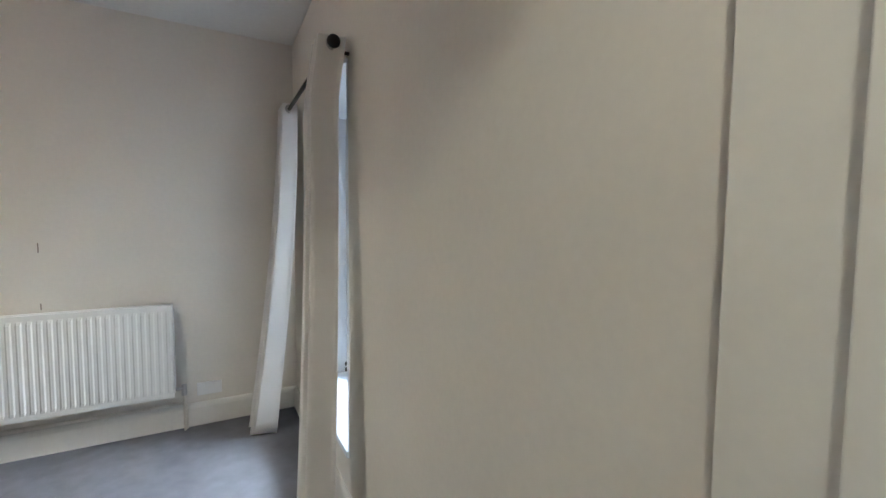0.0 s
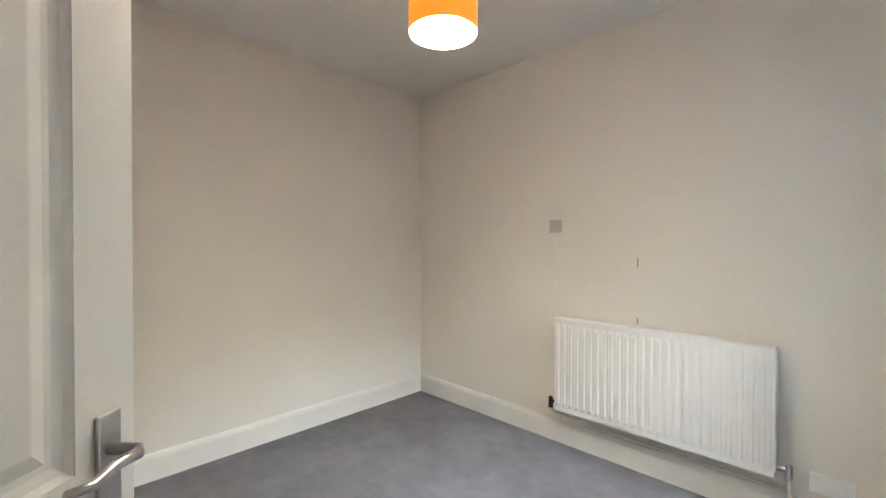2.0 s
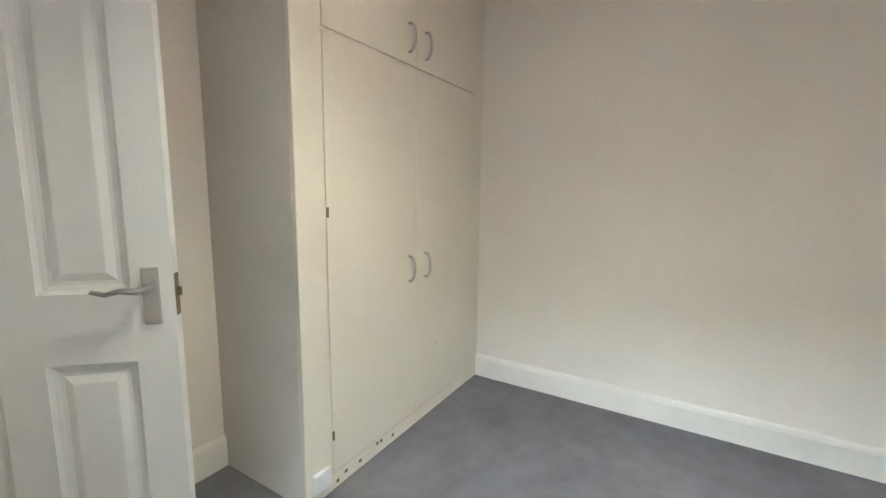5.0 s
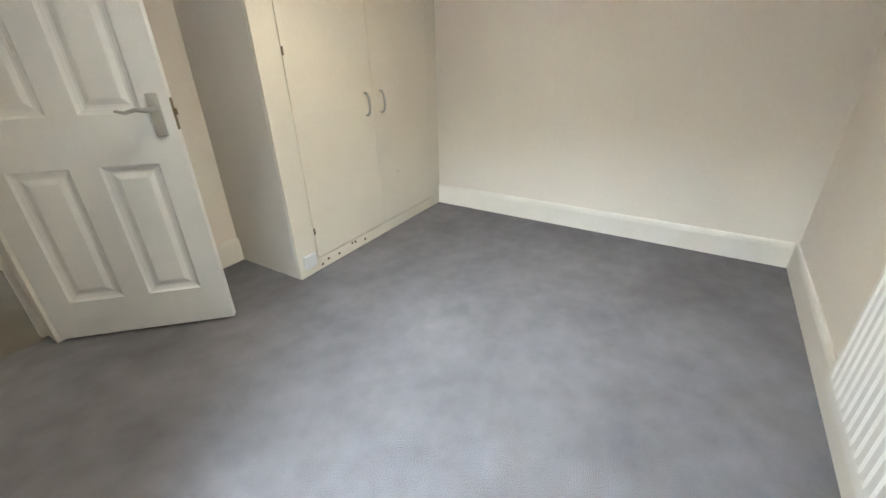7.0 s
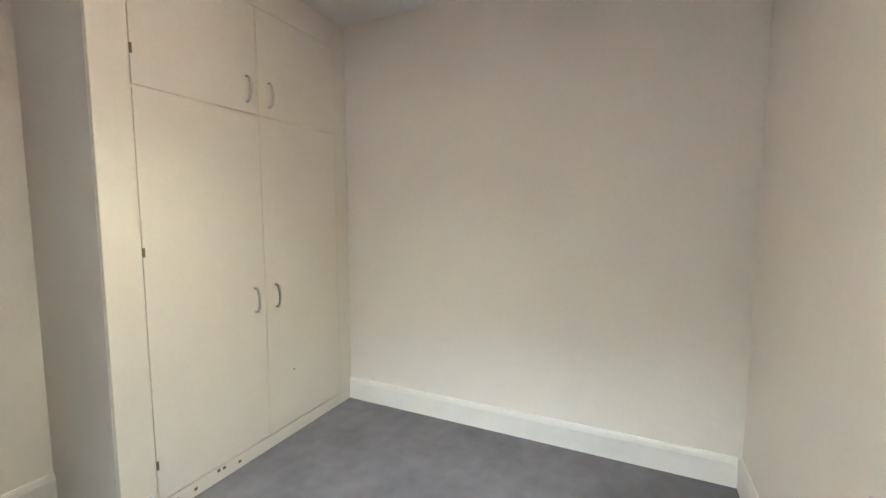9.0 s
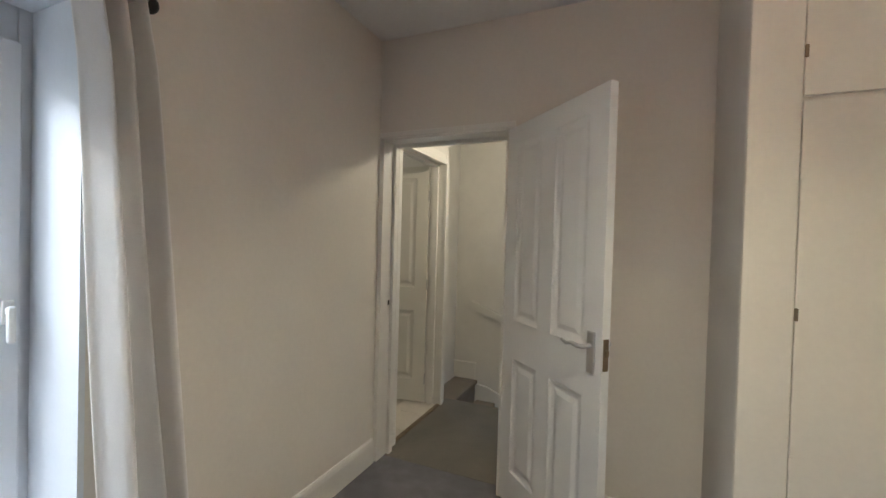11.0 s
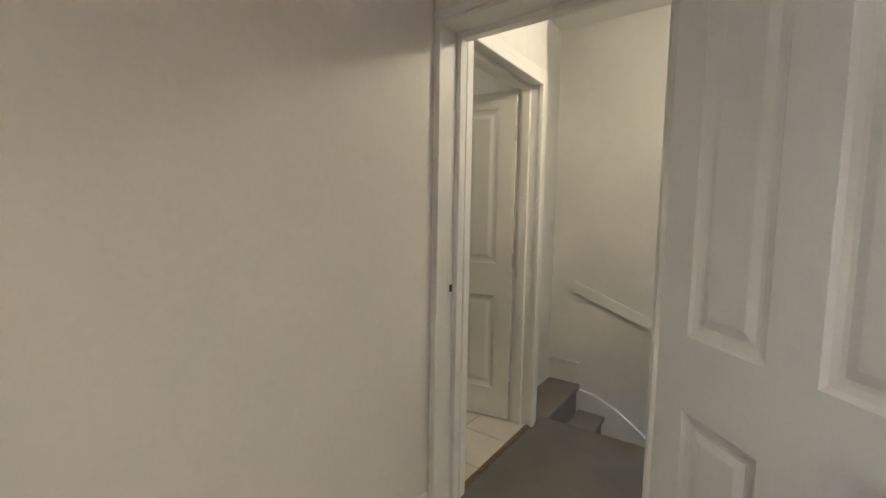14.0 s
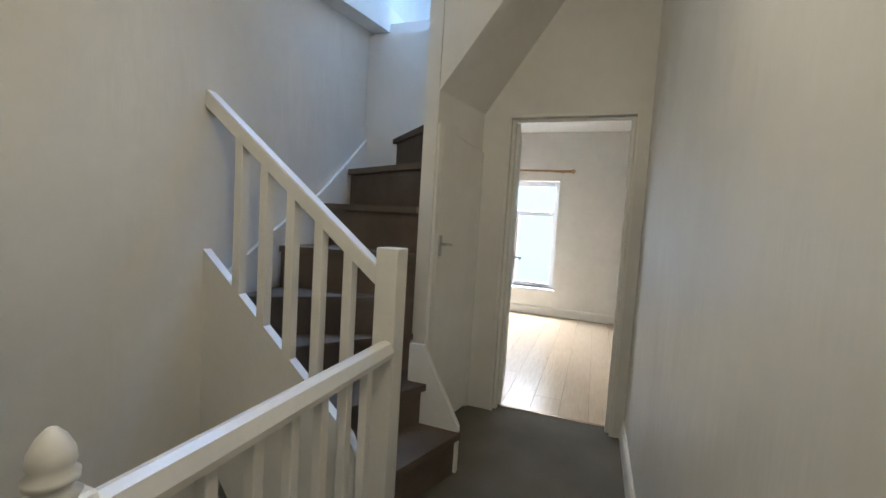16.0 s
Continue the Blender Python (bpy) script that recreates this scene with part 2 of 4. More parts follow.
def part(name, bm, material, parent=None, label="", smooth=False, m=None):
    me = bpy.data.meshes.new(name)
    bmesh.ops.recalc_face_normals(bm, faces=bm.faces[:])
    bm.to_mesh(me)
    bm.free()
    mats = material if isinstance(material, (list, tuple)) else [material]
    for k in mats:
        me.materials.append(k)
    if smooth:
        for p in me.polygons:
            p.use_smooth = True
    ob = new(name, me)
    if m is not None:
        ob.matrix_basis = m
    if parent:
        ob.parent = parent
    if label:
        tagged(ob, label=label)
    return ob


def thing(name, label, category, m=None, group="", kind=""):
    e = new(name)
    e.empty_display_size = 0.1
    if m is not None:
        e.matrix_basis = m
    return tagged(e, label, category, group, kind)


def add_box(bm, a, b, bevel=0.0, mi=0):
    lo, hi = [min(p, q) for p, q in zip(a, b)], [max(p, q) for p, q in zip(a, b)]
    g = bmesh.ops.create_cube(bm, size=1.0)
    for v in g["verts"]:
        v.co = [lo[i] + (v.co[i] + 0.5) * (hi[i] - lo[i]) for i in range(3)]
    if bevel:
        es = list({e for v in g["verts"] for e in v.link_edges})
        r = bmesh.ops.bevel(bm, geom=es, offset=bevel, segments=2, affect="EDGES", profile=0.5)
        if mi:
            for f in r["faces"]:
                f.material_index = mi
    if mi:
        for v in g["verts"]:
            if v.is_valid:
                for f in v.link_faces:
                    f.material_index = mi
    return bm


def box(a, b, bevel=0.0):
    return add_box(bmesh.new(), a, b, bevel)


def boxes(*items, bevel=0.0):
    bm = bmesh.new()
    for a, b in items:
        add_box(bm, a, b, bevel)
    return bm


def prism(bm, poly, z0, z1):
    """An upright prism on a plan outline."""
    lo = [bm.verts.new((x, y, z0)) for x, y in poly]
    hi = [bm.verts.new((x, y, z1)) for x, y in poly]
    n = len(poly)
    bm.faces.new(lo[::-1])
    bm.faces.new(hi)
    for i in range(n):
        bm.faces.new((lo[i], lo[(i + 1) % n], hi[(i + 1) % n], hi[i]))
    return bm


def slab(bm, poly, axis, a, b):
    """A prism along an axis; the outline lies in the other two axes in order."""
    def co(p, t):
        v = list(p)
        v.insert(axis, t)
        return v
    lo = [bm.verts.new(co(p, a)) for p in poly]
    hi = [bm.verts.new(co(p, b)) for p in poly]
    n = len(poly)
    bm.faces.new(lo[::-1])
    bm.faces.new(hi)
    for i in range(n):
        bm.faces.new((lo[i], lo[(i + 1) % n], hi[(i + 1) % n], hi[i]))
    return bm


def tube(bm, pts, r, seg=12, cap=True):
    """A round bar through points; r may be a list."""
    pts = [Vector(p) for p in pts]
    rs = r if isinstance(r, (list, tuple)) else [r] * len(pts)
    rings = []
    side = None
    for i, p in enumerate(pts):
        d = (pts[min(i + 1, len(pts) - 1)] - pts[max(i - 1, 0)]).normalized()
        if side is None:
            side = d.orthogonal().normalized()
        else:
            side = (side - d * side.dot(d)).normalized()
        up = d.cross(side)
        rings.append([bm.verts.new(p + rs[i] * (math.cos(a) * side + math.sin(a) * up)) for a in (2 * math.pi * k / seg for k in range(seg))])
    for a, b in zip(rings, rings[1:]):
        for k in range(seg):
            bm.faces.new((a[k], a[(k + 1) % seg], b[(k + 1) % seg], b[k]))
    if cap:
        bm.faces.new(rings[0][::-1])
        bm.faces.new(rings[-1])
    return bm


def lathe(bm, profile, seg=20, at=(0, 0, 0)):
    """A turned shape: profile of (radius, z)."""
    rings = []
    for r, z in profile:
        rings.append([bm.verts.new((at[0] + r * math.cos(a), at[1] + r * math.sin(a), at[2] + z)) for a in (2 * math.pi * k / seg for k in range(seg))])
    for a, b in zip(rings, rings[1:]):
        for k in range(seg):
            bm.faces.new((a[k], a[(k + 1) % seg], b[(k + 1) % seg], b[k]))
    bm.faces.new(rings[0][::-1])
    bm.faces.new(rings[-1])
    return bm


def structure(name, bm, material, label, category, smooth=False):
    ob = part(name, bm, material, smooth=smooth)
    return tagged(ob, label, category, kind="structure")


# ---- large structure: bedroom ----
structure("floor_bedroom", box((W - 0.1, -0.09, -0.12), (0.02, L + 0.05, 0)), M_CARPET, "grey short-pile fitted bedroom carpet with footprints", "floor")
structure("ceiling_bedroom", box((W - 0.1, -0.1, H), (0.4, L + 0.1, H + 0.12)), M_CEIL, "plain white painted plaster bedroom ceiling", "ceiling")
structure("wall_north", box((W - 0.14, L, -0.12), (0.42, L + 0.2, H)), M_WALL, "cream painted plaster wall behind the radiator", "wall")
structure("wall_west", box((W - 0.14, -0.10, -0.12), (W, L, H)), M_WALL, "plain cream painted plaster wall", "wall")
WY0, WY1, WZ0, WZ1, GX = 1.525, 2.52, 0.335, 2.045, 0.31   # window recess
structure("wall_east", boxes(((0, -0.10, -0.12), (0.42, WY0, H)), ((0, WY1, -0.12), (0.42, L, H)), ((0, WY0, -0.12), (0.42, WY1, WZ0)), ((0, WY0, WZ1), (0.42, WY1, H))),
          M_WALL, "cream painted wall with a deep window recess", "wall")
DX0, DX1, DZ = -0.80, -0.030, 1.99     # bedroom doorway
structure("wall_south", boxes(((W, -0.15, -0.12), (DX0 - 0.03, 0, H)), ((DX0 - 0.03, -0.15, DZ + 0.03), (0, 0, H))),
          M_WALL, "cream painted wall with the bedroom doorway", "wall")


def architrave(name, axis, c, d, a0, a1, ztop, w=0.065, t=0.018, label="white painted wooden door architrave"):
    """A moulded three-sided surround. axis: wall normal; c: wall face; d: side it stands out to; a0, a1: opening."""
    bm = bmesh.new()
    for k, (ww, tt) in enumerate(((w, t * 0.6), (w * 0.55, t))):
        o = 0.006 - 0.004 * k
        for lo, hi, z0, z1 in ((a0 - o - ww, a0 - o, 0, ztop + o + ww), (a1 + o, a1 + o + ww, 0, ztop + o + ww), (a0 - o, a1 + o, ztop + o, ztop + o + ww)):
            if axis == 1:
                add_box(bm, (lo, c, z0), (hi, c + d * tt, z1), 0.004)
            else:
                add_box(bm, (c, lo, z0), (c + d * tt, hi, z1), 0.004)
    return structure(name, bm, M_TRIM, label, "trim")


def lining(name, axis, c0, c1, a0, a1, ztop, t=0.03, mid=None):
    bm = bmesh.new()
    for lo, hi, z0, z1 in ((a0 - t, a0, 0, ztop + t), (a1, a1 + t, 0, ztop + t), (a0, a1, ztop, ztop + t)):
        p, q = ((lo, c0, z0), (hi, c1, z1)) if axis == 1 else ((c0, lo, z0), (c1, hi, z1))
        add_box(bm, p, q, 0.002)
    if mid:
        s = 0.022
        for lo, hi, z0, z1 in ((a0, a0 + s, 0, ztop), (a1 - s, a1, 0, ztop), (a0 + s, a1 - s, ztop - s, ztop)):
            p, q = ((lo, mid[0], z0), (hi, mid[1], z1)) if axis == 1 else ((mid[0], lo, z0), (mid[1], hi, z1))
            add_box(bm, p, q, 0.002)
    return structure(name, bm, M_TRIM, "white gloss painted door lining", "door frame")


lining("door_frame_bedroom", 1, -0.152, 0.002, DX0, DX1, DZ, mid=(-0.150, -0.108))
structure("jamb_return", box((-0.855, HN + 0.03, 0), (-0.822, -0.153, DZ), 0.003), M_TRIM, "white painted return of the door jamb", "door frame")
structure("trim_bedroom_door", box((DX0 - 0.05, 0.0, DZ + 0.012), (-0.002, 0.012, DZ + 0.045), 0.004), M_TRIM, "thin white painted head trim over the bedroom door", "trim")
structure("door_threshold", box((DX0, -0.155, -0.02), (DX1, -0.09, 0.002)), M_HCARPET, "taupe carpet in the bedroom doorway", "threshold")


def skirting(name, p, q, n, h=0.15, t=0.02):
    """A board along a wall from p to q, standing out along n, with a rounded top."""
    bm = bmesh.new()
    p, q, n = Vector((*p, 0)), Vector((*q, 0)), Vector((*n, 0))
    prof = ((0, 0), (t, 0), (t, h - 0.03), (t * 0.8, h - 0.012), (t * 0.45, h), (0, h))
    a = [bm.verts.new(p + n * d + Vector((0, 0, z))) for d, z in prof]
    b = [bm.verts.new(q + n * d + Vector((0, 0, z))) for d, z in prof]
    k = len(prof)
    bm.faces.new(a)
    bm.faces.new(b[::-1])
    for i in range(k):
        bm.faces.new((a[i], a[(i + 1) % k], b[(i + 1) % k], b[i]))
    return structure(name, bm, M_TRIM, "cream white painted skirting board", "baseboard")


CX, CY = -1.755, 0.553     # wardrobe's outer corner
skirting("baseboard_west", (W, CY), (W, L - 0.02), (1, 0))
skirting("baseboard_north", (W, L), (0, L), (0, -1))
skirting("baseboard_east", (0, 0.02), (0, L - 0.02), (-1, 0))
skirting("baseboard_south", (CX, 0), (DX0 - 0.065, 0), (0, 1))

# ---- large structure: landing and stairs ----
SX = 0.34     # stairwell's east face, set back behind the bathroom door
fl = bmesh.new()
prism(fl, [(HW - 0.12, HN), (HW - 0.12, CUP_Y), (PILLAR_X, CUP_Y), (-2.43, -1.11), (STAIR_X - 0.04, -1.29), (STAIR_X, RAIL_Y - 0.05), (-0.80, RAIL_Y - 0.05), (-0.80, -1.185), (0.0, -1.165), (0.0, -0.15), (DX0 - 0.03, -0.15), (DX0 - 0.03, HN)], -0.25, 0)
structure("floor_landing", fl, M_HCARPET, "dark taupe carpet on the landing", "floor")
structure("wall_hall_north", box((HW - 0.12, HN, -0.25), (-0.855, -0.15, HH)), M_HALL, "uneven white painted landing wall", "wall")
structure("wall_hall_south", boxes(((-1.96, HS - 0.2, -3.0), (SX + 0.2, HS, 5.2)), ((-6.0, HS - 0.2, -3.0), (-1.96, HS - 0.04, 5.2))), M_HALL, "tall white painted stairwell wall", "wall")
B0, B1, BZ = -1.0, -0.24, 2.03     # bathroom doorway in the landing's east wall
structure("wall_hall_east", boxes(((0, -0.24 + 0.03, -0.25), (0.16, -0.15, HH)), ((0, -1.077, -0.25), (0.16, B0 - 0.03, HH)), ((0, B0 - 0.03, BZ + 0.03), (0.16, B1 + 0.03, HH)),
                                  ((0.16, -1.077, -3.0), (SX, -1.03, 3.2)), ((SX, HS, -3.0), (SX + 0.12, -1.077, 3.2))), M_HALL, "cream painted landing wall with the bathroom doorway", "wall")
lining("door_frame_bathroom", 0, -0.002, 0.162, B0, B1, BZ, mid=(0.05, 0.10))
architrave("trim_bathroom_door", 0, 0.0, -1, B0 + 0.009, B1 - 0.009, BZ - 0.009, w=0.084, t=0.024)
O0, O1, OZ = -1.11, -0.37, 1.955     # front-room doorway
structure("wall_hall_west", boxes(((HW - 0.12, O1 + 0.02, -0.25), (HW, HN, HH)), ((HW - 0.12, CUP_Y, -0.25), (HW, O0 - 0.02, HH)), ((HW - 0.12, O0 - 0.02, OZ + 0.02), (HW, O1 + 0.02, HH))), M_HALL, "grey white wall with the front-room doorway", "wall")
lining("door_frame_front_room", 0, HW - 0.122, HW + 0.006, O0, O1, OZ, t=0.02, mid=(HW - 0.08, HW - 0.04))
structure("ceiling_hall", boxes(((-2.0, HS, HH), (SX, -0.10, HH + 0.12)), ((HW - 0.12, CUP_Y - 0.08, HH), (-2.0, -0.10, HH + 0.12))), M_CEIL, "white painted landing ceiling", "ceiling")
structure("ceiling_upper_stairwell", boxes(((-6.0, HS, 5.1), (SX, -0.1, 5.2)), ((-2.0, HS, HH + 0.12), (-1.9, CUP_Y - 0.08, 5.1)), ((-6.0, CUP_Y - 0.08, HH + 0.12), (-1.9, CUP_Y, 5.1)), ((-6.1, HS - 0.1, 2.85), (-6.0, CUP_Y, 5.2)), ((-6.0, HS, 2.85), (-4.4, CUP_Y - 0.08, 2.9)), ((-4.45, HS - 0.1, -1), (-4.4, CUP_Y - 0.08, 2.85))), M_CEIL, "white upper stairwell enclosure", "ceiling")
# wall beside the upper flight, with the bulkhead that slopes over the landing
cw = bmesh.new()
add_box(cw, (-4.4, CUP_Y - 0.08, 1.80), (PILLAR_X, CUP_Y, HH + 0.12))
add_box(cw, (-3.9, CUP_Y - 0.08, 0.0), (PILLAR_X, CUP_Y - 0.03, 1.80))
add_box(cw, (PILLAR_X - 0.05, CUP_Y - 0.03, 0.0), (PILLAR_X, CUP_Y, 1.80))
structure("wall_cupboard", cw, M_HALL, "white painted partition beside the upper stairs", "wall")
CW_Y = -1.295
prism_l = prism(bmesh.new(), [(PILLAR_X + 0.003, CUP_Y - 0.01), (PILLAR_X + 0.003, CUP_Y + 0.004), (HW, CW_Y), (HW, CUP_Y - 0.01)], 1.80, 1.985)
for v in prism_l.verts:
    if v.co.z < 1.9:
        v.co.z = 1.793 if v.co.x > HW + 0.1 else 1.735
structure("wall_cupboard_head", prism_l, M_HALL, "white plaster above the cupboard door", "wall")
bk = bmesh.new()
bv = [bk.verts.new(p) for p in ((PILLAR_X + 0.004, CUP_Y + 0.006, 1.967), (PILLAR_X + 0.004, -0.765, HH), (PILLAR_X + 0.004, CUP_Y + 0.006, HH), (HW, CW_Y + 0.004, 1.984), (HW, -0.72, HH), (HW, CW_Y + 0.004, HH))]
for f in ((0, 1, 2), (3, 5, 4), (0, 3, 4, 1), (1, 4, 5, 2), (2, 5, 3, 0)):
    bk.faces.new([bv[q] for q in f])
structure("wall_bulkhead", bk, M_HALL, "sloping white plaster bulkhead under the upper stairs", "bulkhead")
skirting("baseboard_hall_north", (HW, HN), (-0.855, HN), (0, -1), 0.12)

# upper stairs: treads as winders round the pillar, then a straight flight
P0 = (PILLAR_X + 0.06, CUP_Y - 0.06)
edges = [((-2.43, -1.12), (-1.96, -1.28)), ((-2.50, -1.28), (-1.93, -1.56)), (P0, (-1.93, -1.92)), (P0, (-2.02, HS)), (P0, (-2.36, HS)),
         ((PILLAR_X, CUP_Y - 0.08), (-2.75, HS)), ((-2.67, CUP_Y - 0.08), (-3.03, HS)), ((-2.78, CUP_Y - 0.08), (-3.48, HS)), ((-3.10, CUP_Y - 0.08), (-3.80, HS)),
         ((-3.45, CUP_Y - 0.08), (-4.0, HS)), ((-3.76, CUP_Y - 0.08), (-4.12, HS)), ((-4.04, CUP_Y - 0.08), (-4.22, HS)), ((-4.30, CUP_Y - 0.08), (-4.32, HS))]
step_z = [0.212, 0.424, 0.636, 0.835, 1.07, 1.33, 1.585, 1.84, 2.06, 2.28, 2.49, 2.70]
stairs_up = thing("stairs_up", "winding upper stairs with dark brown carpet", "stairs", kind="structure")
outer = [(-1.93, HS)]
for i, ((ia, oa), (ib, ob_)) in enumerate(zip(edges, edges[1:])):
    poly = [ia, oa]
    if i == 2:
        poly += [(-1.93, HS)]
    poly += [ob_]
    if ib != ia:
        poly += [ib]
    z = step_z[i]
    bm = bmesh.new()
    prism(bm, poly, max(z - 0.45, -0.02) if i < 8 else z - 0.45, z - 0.03)
    # nosing: the same outline grown a little to the front
    d = Vector((oa[0] - ia[0], oa[1] - ia[1])).normalized()
    nrm = Vector((d.y, -d.x))
    cen = Vector((sum(p[0] for p in poly) / len(poly), sum(p[1] for p in poly) / len(poly)))
    if nrm.dot(cen - Vector(ia)) > 0:
        nrm = -nrm
    grown = [(p[0] + nrm.x * 0.025, p[1] + nrm.y * 0.025) if k < 2 else p for k, p in enumerate(poly)]
    prism(bm, grown, z - 0.035, z)
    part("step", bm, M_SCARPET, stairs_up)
# string boards of the upper stairs
sb = bmesh.new()
slab(sb, [(-1.11, 0.0), (-1.11, 0.235), (-1.32, 0.62), (-1.40, 0.62), (-1.40, 0.0)], 0, -0.0, 0.03)
part("string", sb, M_TRIM, stairs_up, "white painted string board", m=pose(-2.445, 0, 0, 0, 0, 0))
ws = slab(bmesh.new(), [(-2.0, 0.70), (-2.0, 0.93), (-2.30, 1.14), (-2.73, 1.40), (-3.0, 1.62), (-3.3, 1.88), (-3.6, 2.12), (-4.6, 2.95), (-4.6, 2.60), (-2.4, 0.9)], 1, HS - 0.036, HS - 0.015)
part("string", ws, M_TRIM, stairs_up, "white painted wall string")

# lower stairs: winders round the turned newel, then a flight to the west
stairs_down = thing("stairs_down", "steep straight stairs with lightened taupe carpet leading down", "stairs", kind="structure")
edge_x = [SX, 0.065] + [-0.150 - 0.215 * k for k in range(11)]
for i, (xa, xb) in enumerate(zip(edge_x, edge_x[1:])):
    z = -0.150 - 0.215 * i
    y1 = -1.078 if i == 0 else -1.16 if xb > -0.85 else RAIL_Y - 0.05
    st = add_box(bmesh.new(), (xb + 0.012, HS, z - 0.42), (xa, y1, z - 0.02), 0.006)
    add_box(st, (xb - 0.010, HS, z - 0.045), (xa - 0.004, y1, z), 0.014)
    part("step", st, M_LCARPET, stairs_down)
structure("floor_lower_hall", box((-6.0, HS - 0.1, -2.75), (SX, -1.0, -2.6)), M_HCARPET, "dark carpet at the foot of the stairs", "floor")
structure("wall_stair_lower", boxes(((-0.80, -1.18, -2.7), (0.06, -1.155, -0.25)), ((-6.0, RAIL_Y - 0.045, -2.7), (-0.80, RAIL_Y - 0.035, -0.25)), ((-4.0, HS, -2.7), (-3.9, RAIL_Y, 0.0))), M_HALL, "white painted wall below the landing", "wall")
part("skirting", box((0.085, HS, -0.15), (SX, HS + 0.02, 0.03), 0.006), M_TRIM, stairs_down, "white skirting above the top step")
part("skirting_cap", box((0.075, HS, 0.02), (SX, HS + 0.026, 0.04), 0.004), M_TRIM, stairs_down)
cs = bmesh.new()
pts = [(0.08, -0.19), (-0.06, -0.21), (-0.25, -0.29), (-0.45, -0.43), (-0.7, -0.66), (-1.0, -0.95), (-2.2, -2.05)]
slab(cs, pts + [(x, z - 0.34) for x, z in reversed(pts)], 1, HS, HS + 0.03)
part("string", cs, M_TRIM, stairs_down, "curved white painted wall string")

# handrail board on the stairwell wall
hr = thing("wall_handrail", "flat white painted handrail board on the stairwell wall", "handrail")


def bar_yz(p, q, h, t):
    """A flat board from p to q, height h, standing out t from the wall."""
    (x0, z0), (x1, z1) = p, q
    bm = slab(bmesh.new(), [(x0, z0), (x1, z1), (x1, z1 - h), (x0, z0 - h)], 1, HS, HS + t)
    bmesh.ops.bevel(bm, geom=bm.edges[:], offset=0.006, segments=2, affect="EDGES")
    return bm


part("board", bar_yz((0.14, 0.735), (-0.655, 0.432), 0.095, 0.035), M_TRIM, hr)
part("board", bar_yz((-0.658, 0.430), (-1.80, -0.62), 0.095, 0.03), M_TRIM, hr)

# landing balustrade
bal = thing("landing_balustrade", "white painted wooden landing balustrade with a turned newel", "balustrade")
nx, ny = -0.835, RAIL_Y
nb = add_box(bmesh.new(), (nx - 0.042, ny - 0.042, -0.25), (nx + 0.042, ny + 0.042, 0.28), 0.005)
nwl = part("turned_newel", nb, M_TRIM, bal, "turned newel post with an acorn cap")
part("block", box((nx - 0.042, ny - 0.042, 0.685), (nx + 0.042, ny + 0.042, 0.835), 0.012), M_TRIM, nwl)
part("turning", lathe(bmesh.new(), [(0.040, 0.22), (0.046, 0.235), (0.034, 0.25), (0.036, 0.30), (0.040, 0.40), (0.036, 0.48), (0.030, 0.535), (0.030, 0.545), (0.045, 0.56), (0.045, 0.58), (0.030, 0.592), (0.030, 0.602), (0.047, 0.618), (0.047, 0.642), (0.030, 0.654), (0.030, 0.664), (0.042, 0.685)], 28, (nx, ny, 0)), M_TRIM, nwl, smooth=True)
part("acorn_cap", lathe(bmesh.new(), [(0.036, 0.834), (0.024, 0.842), (0.021, 0.850), (0.032, 0.858), (0.033, 0.868), (0.025, 0.876), (0.029, 0.886), (0.027, 0.903), (0.018, 0.923), (0.007, 0.936), (0.002, 0.938)], 28, (nx, ny, 0)), M_TRIM, nwl, smooth=True)
n2x, n2y = -1.885, -1.255
part("square_newel", box((n2x - 0.045, n2y - 0.045, -0.25), (n2x + 0.045, n2y + 0.045, 1.15), 0.005), M_TRIM, bal, "plain square newel post")
rl = bmesh.new()
slab(rl, [(ny - 0.030, 0.745), (ny - 0.034, 0.765), (ny - 0.022, 0.80), (ny, 0.808), (ny + 0.022, 0.80), (ny + 0.034, 0.765), (ny + 0.030, 0.745)], 0, n2x + 0.04, nx - 0.038)
part("handrail", rl, M_TRIM, bal)
for k in range(7):
    x = nx - 0.13 - k * 0.124
    part("baluster", box((x - 0.016, ny - 0.016, -0.02), (x + 0.016, ny + 0.016, 0.75), 0.003), M_TRIM, bal)
part("base_rail", box((n2x + 0.04, ny - 0.03, -0.25), (nx - 0.04, ny + 0.03, 0.02), 0.004), M_TRIM, bal)

# stair balustrade: rail slopes up from the square newel to the wall
sbal = thing("stair_balustrade", "white painted sloping stair balustrade with square balusters", "balustrade")


def sloped(x0, x1, y0, z0, y1, z1, h):
    bm = slab(bmesh.new(), [(y0, z0), (y1, z1), (y1, z1 - h), (y0, z0 - h)], 0, x0, x1)
    bmesh.ops.bevel(bm, geom=bm.edges[:], offset=0.004, segments=2, affect="EDGES")
    return bm


RZ0, RZ1 = 1.07, 1.78
part("handrail", sloped(n2x - 0.028, n2x + 0.028, -1.295, RZ0, HS, RZ1, 0.075), M_TRIM, sbal)
part("string", slab(bmesh.new(), [(-1.295, 0.20), (-1.40, 0.39), (HS, 1.07), (HS, 0.20), (-1.9, -0.22), (-1.295, -0.24)], 0, n2x - 0.02, n2x + 0.02), M_TRIM, sbal, "deep white string board below the balusters")
for k in range(5):
    y = -1.436 - k * 0.142
    zt, zb = RZ0 - 0.05 + (RZ1 - RZ0) * (y + 1.295) / (HS + 1.295), 0.36 + 0.70 * (y + 1.40) / (HS + 1.40)
    part("baluster", box((n2x - 0.021, y - 0.021, zb), (n2x + 0.021, y + 0.021, zt), 0.003), M_TRIM, sbal)

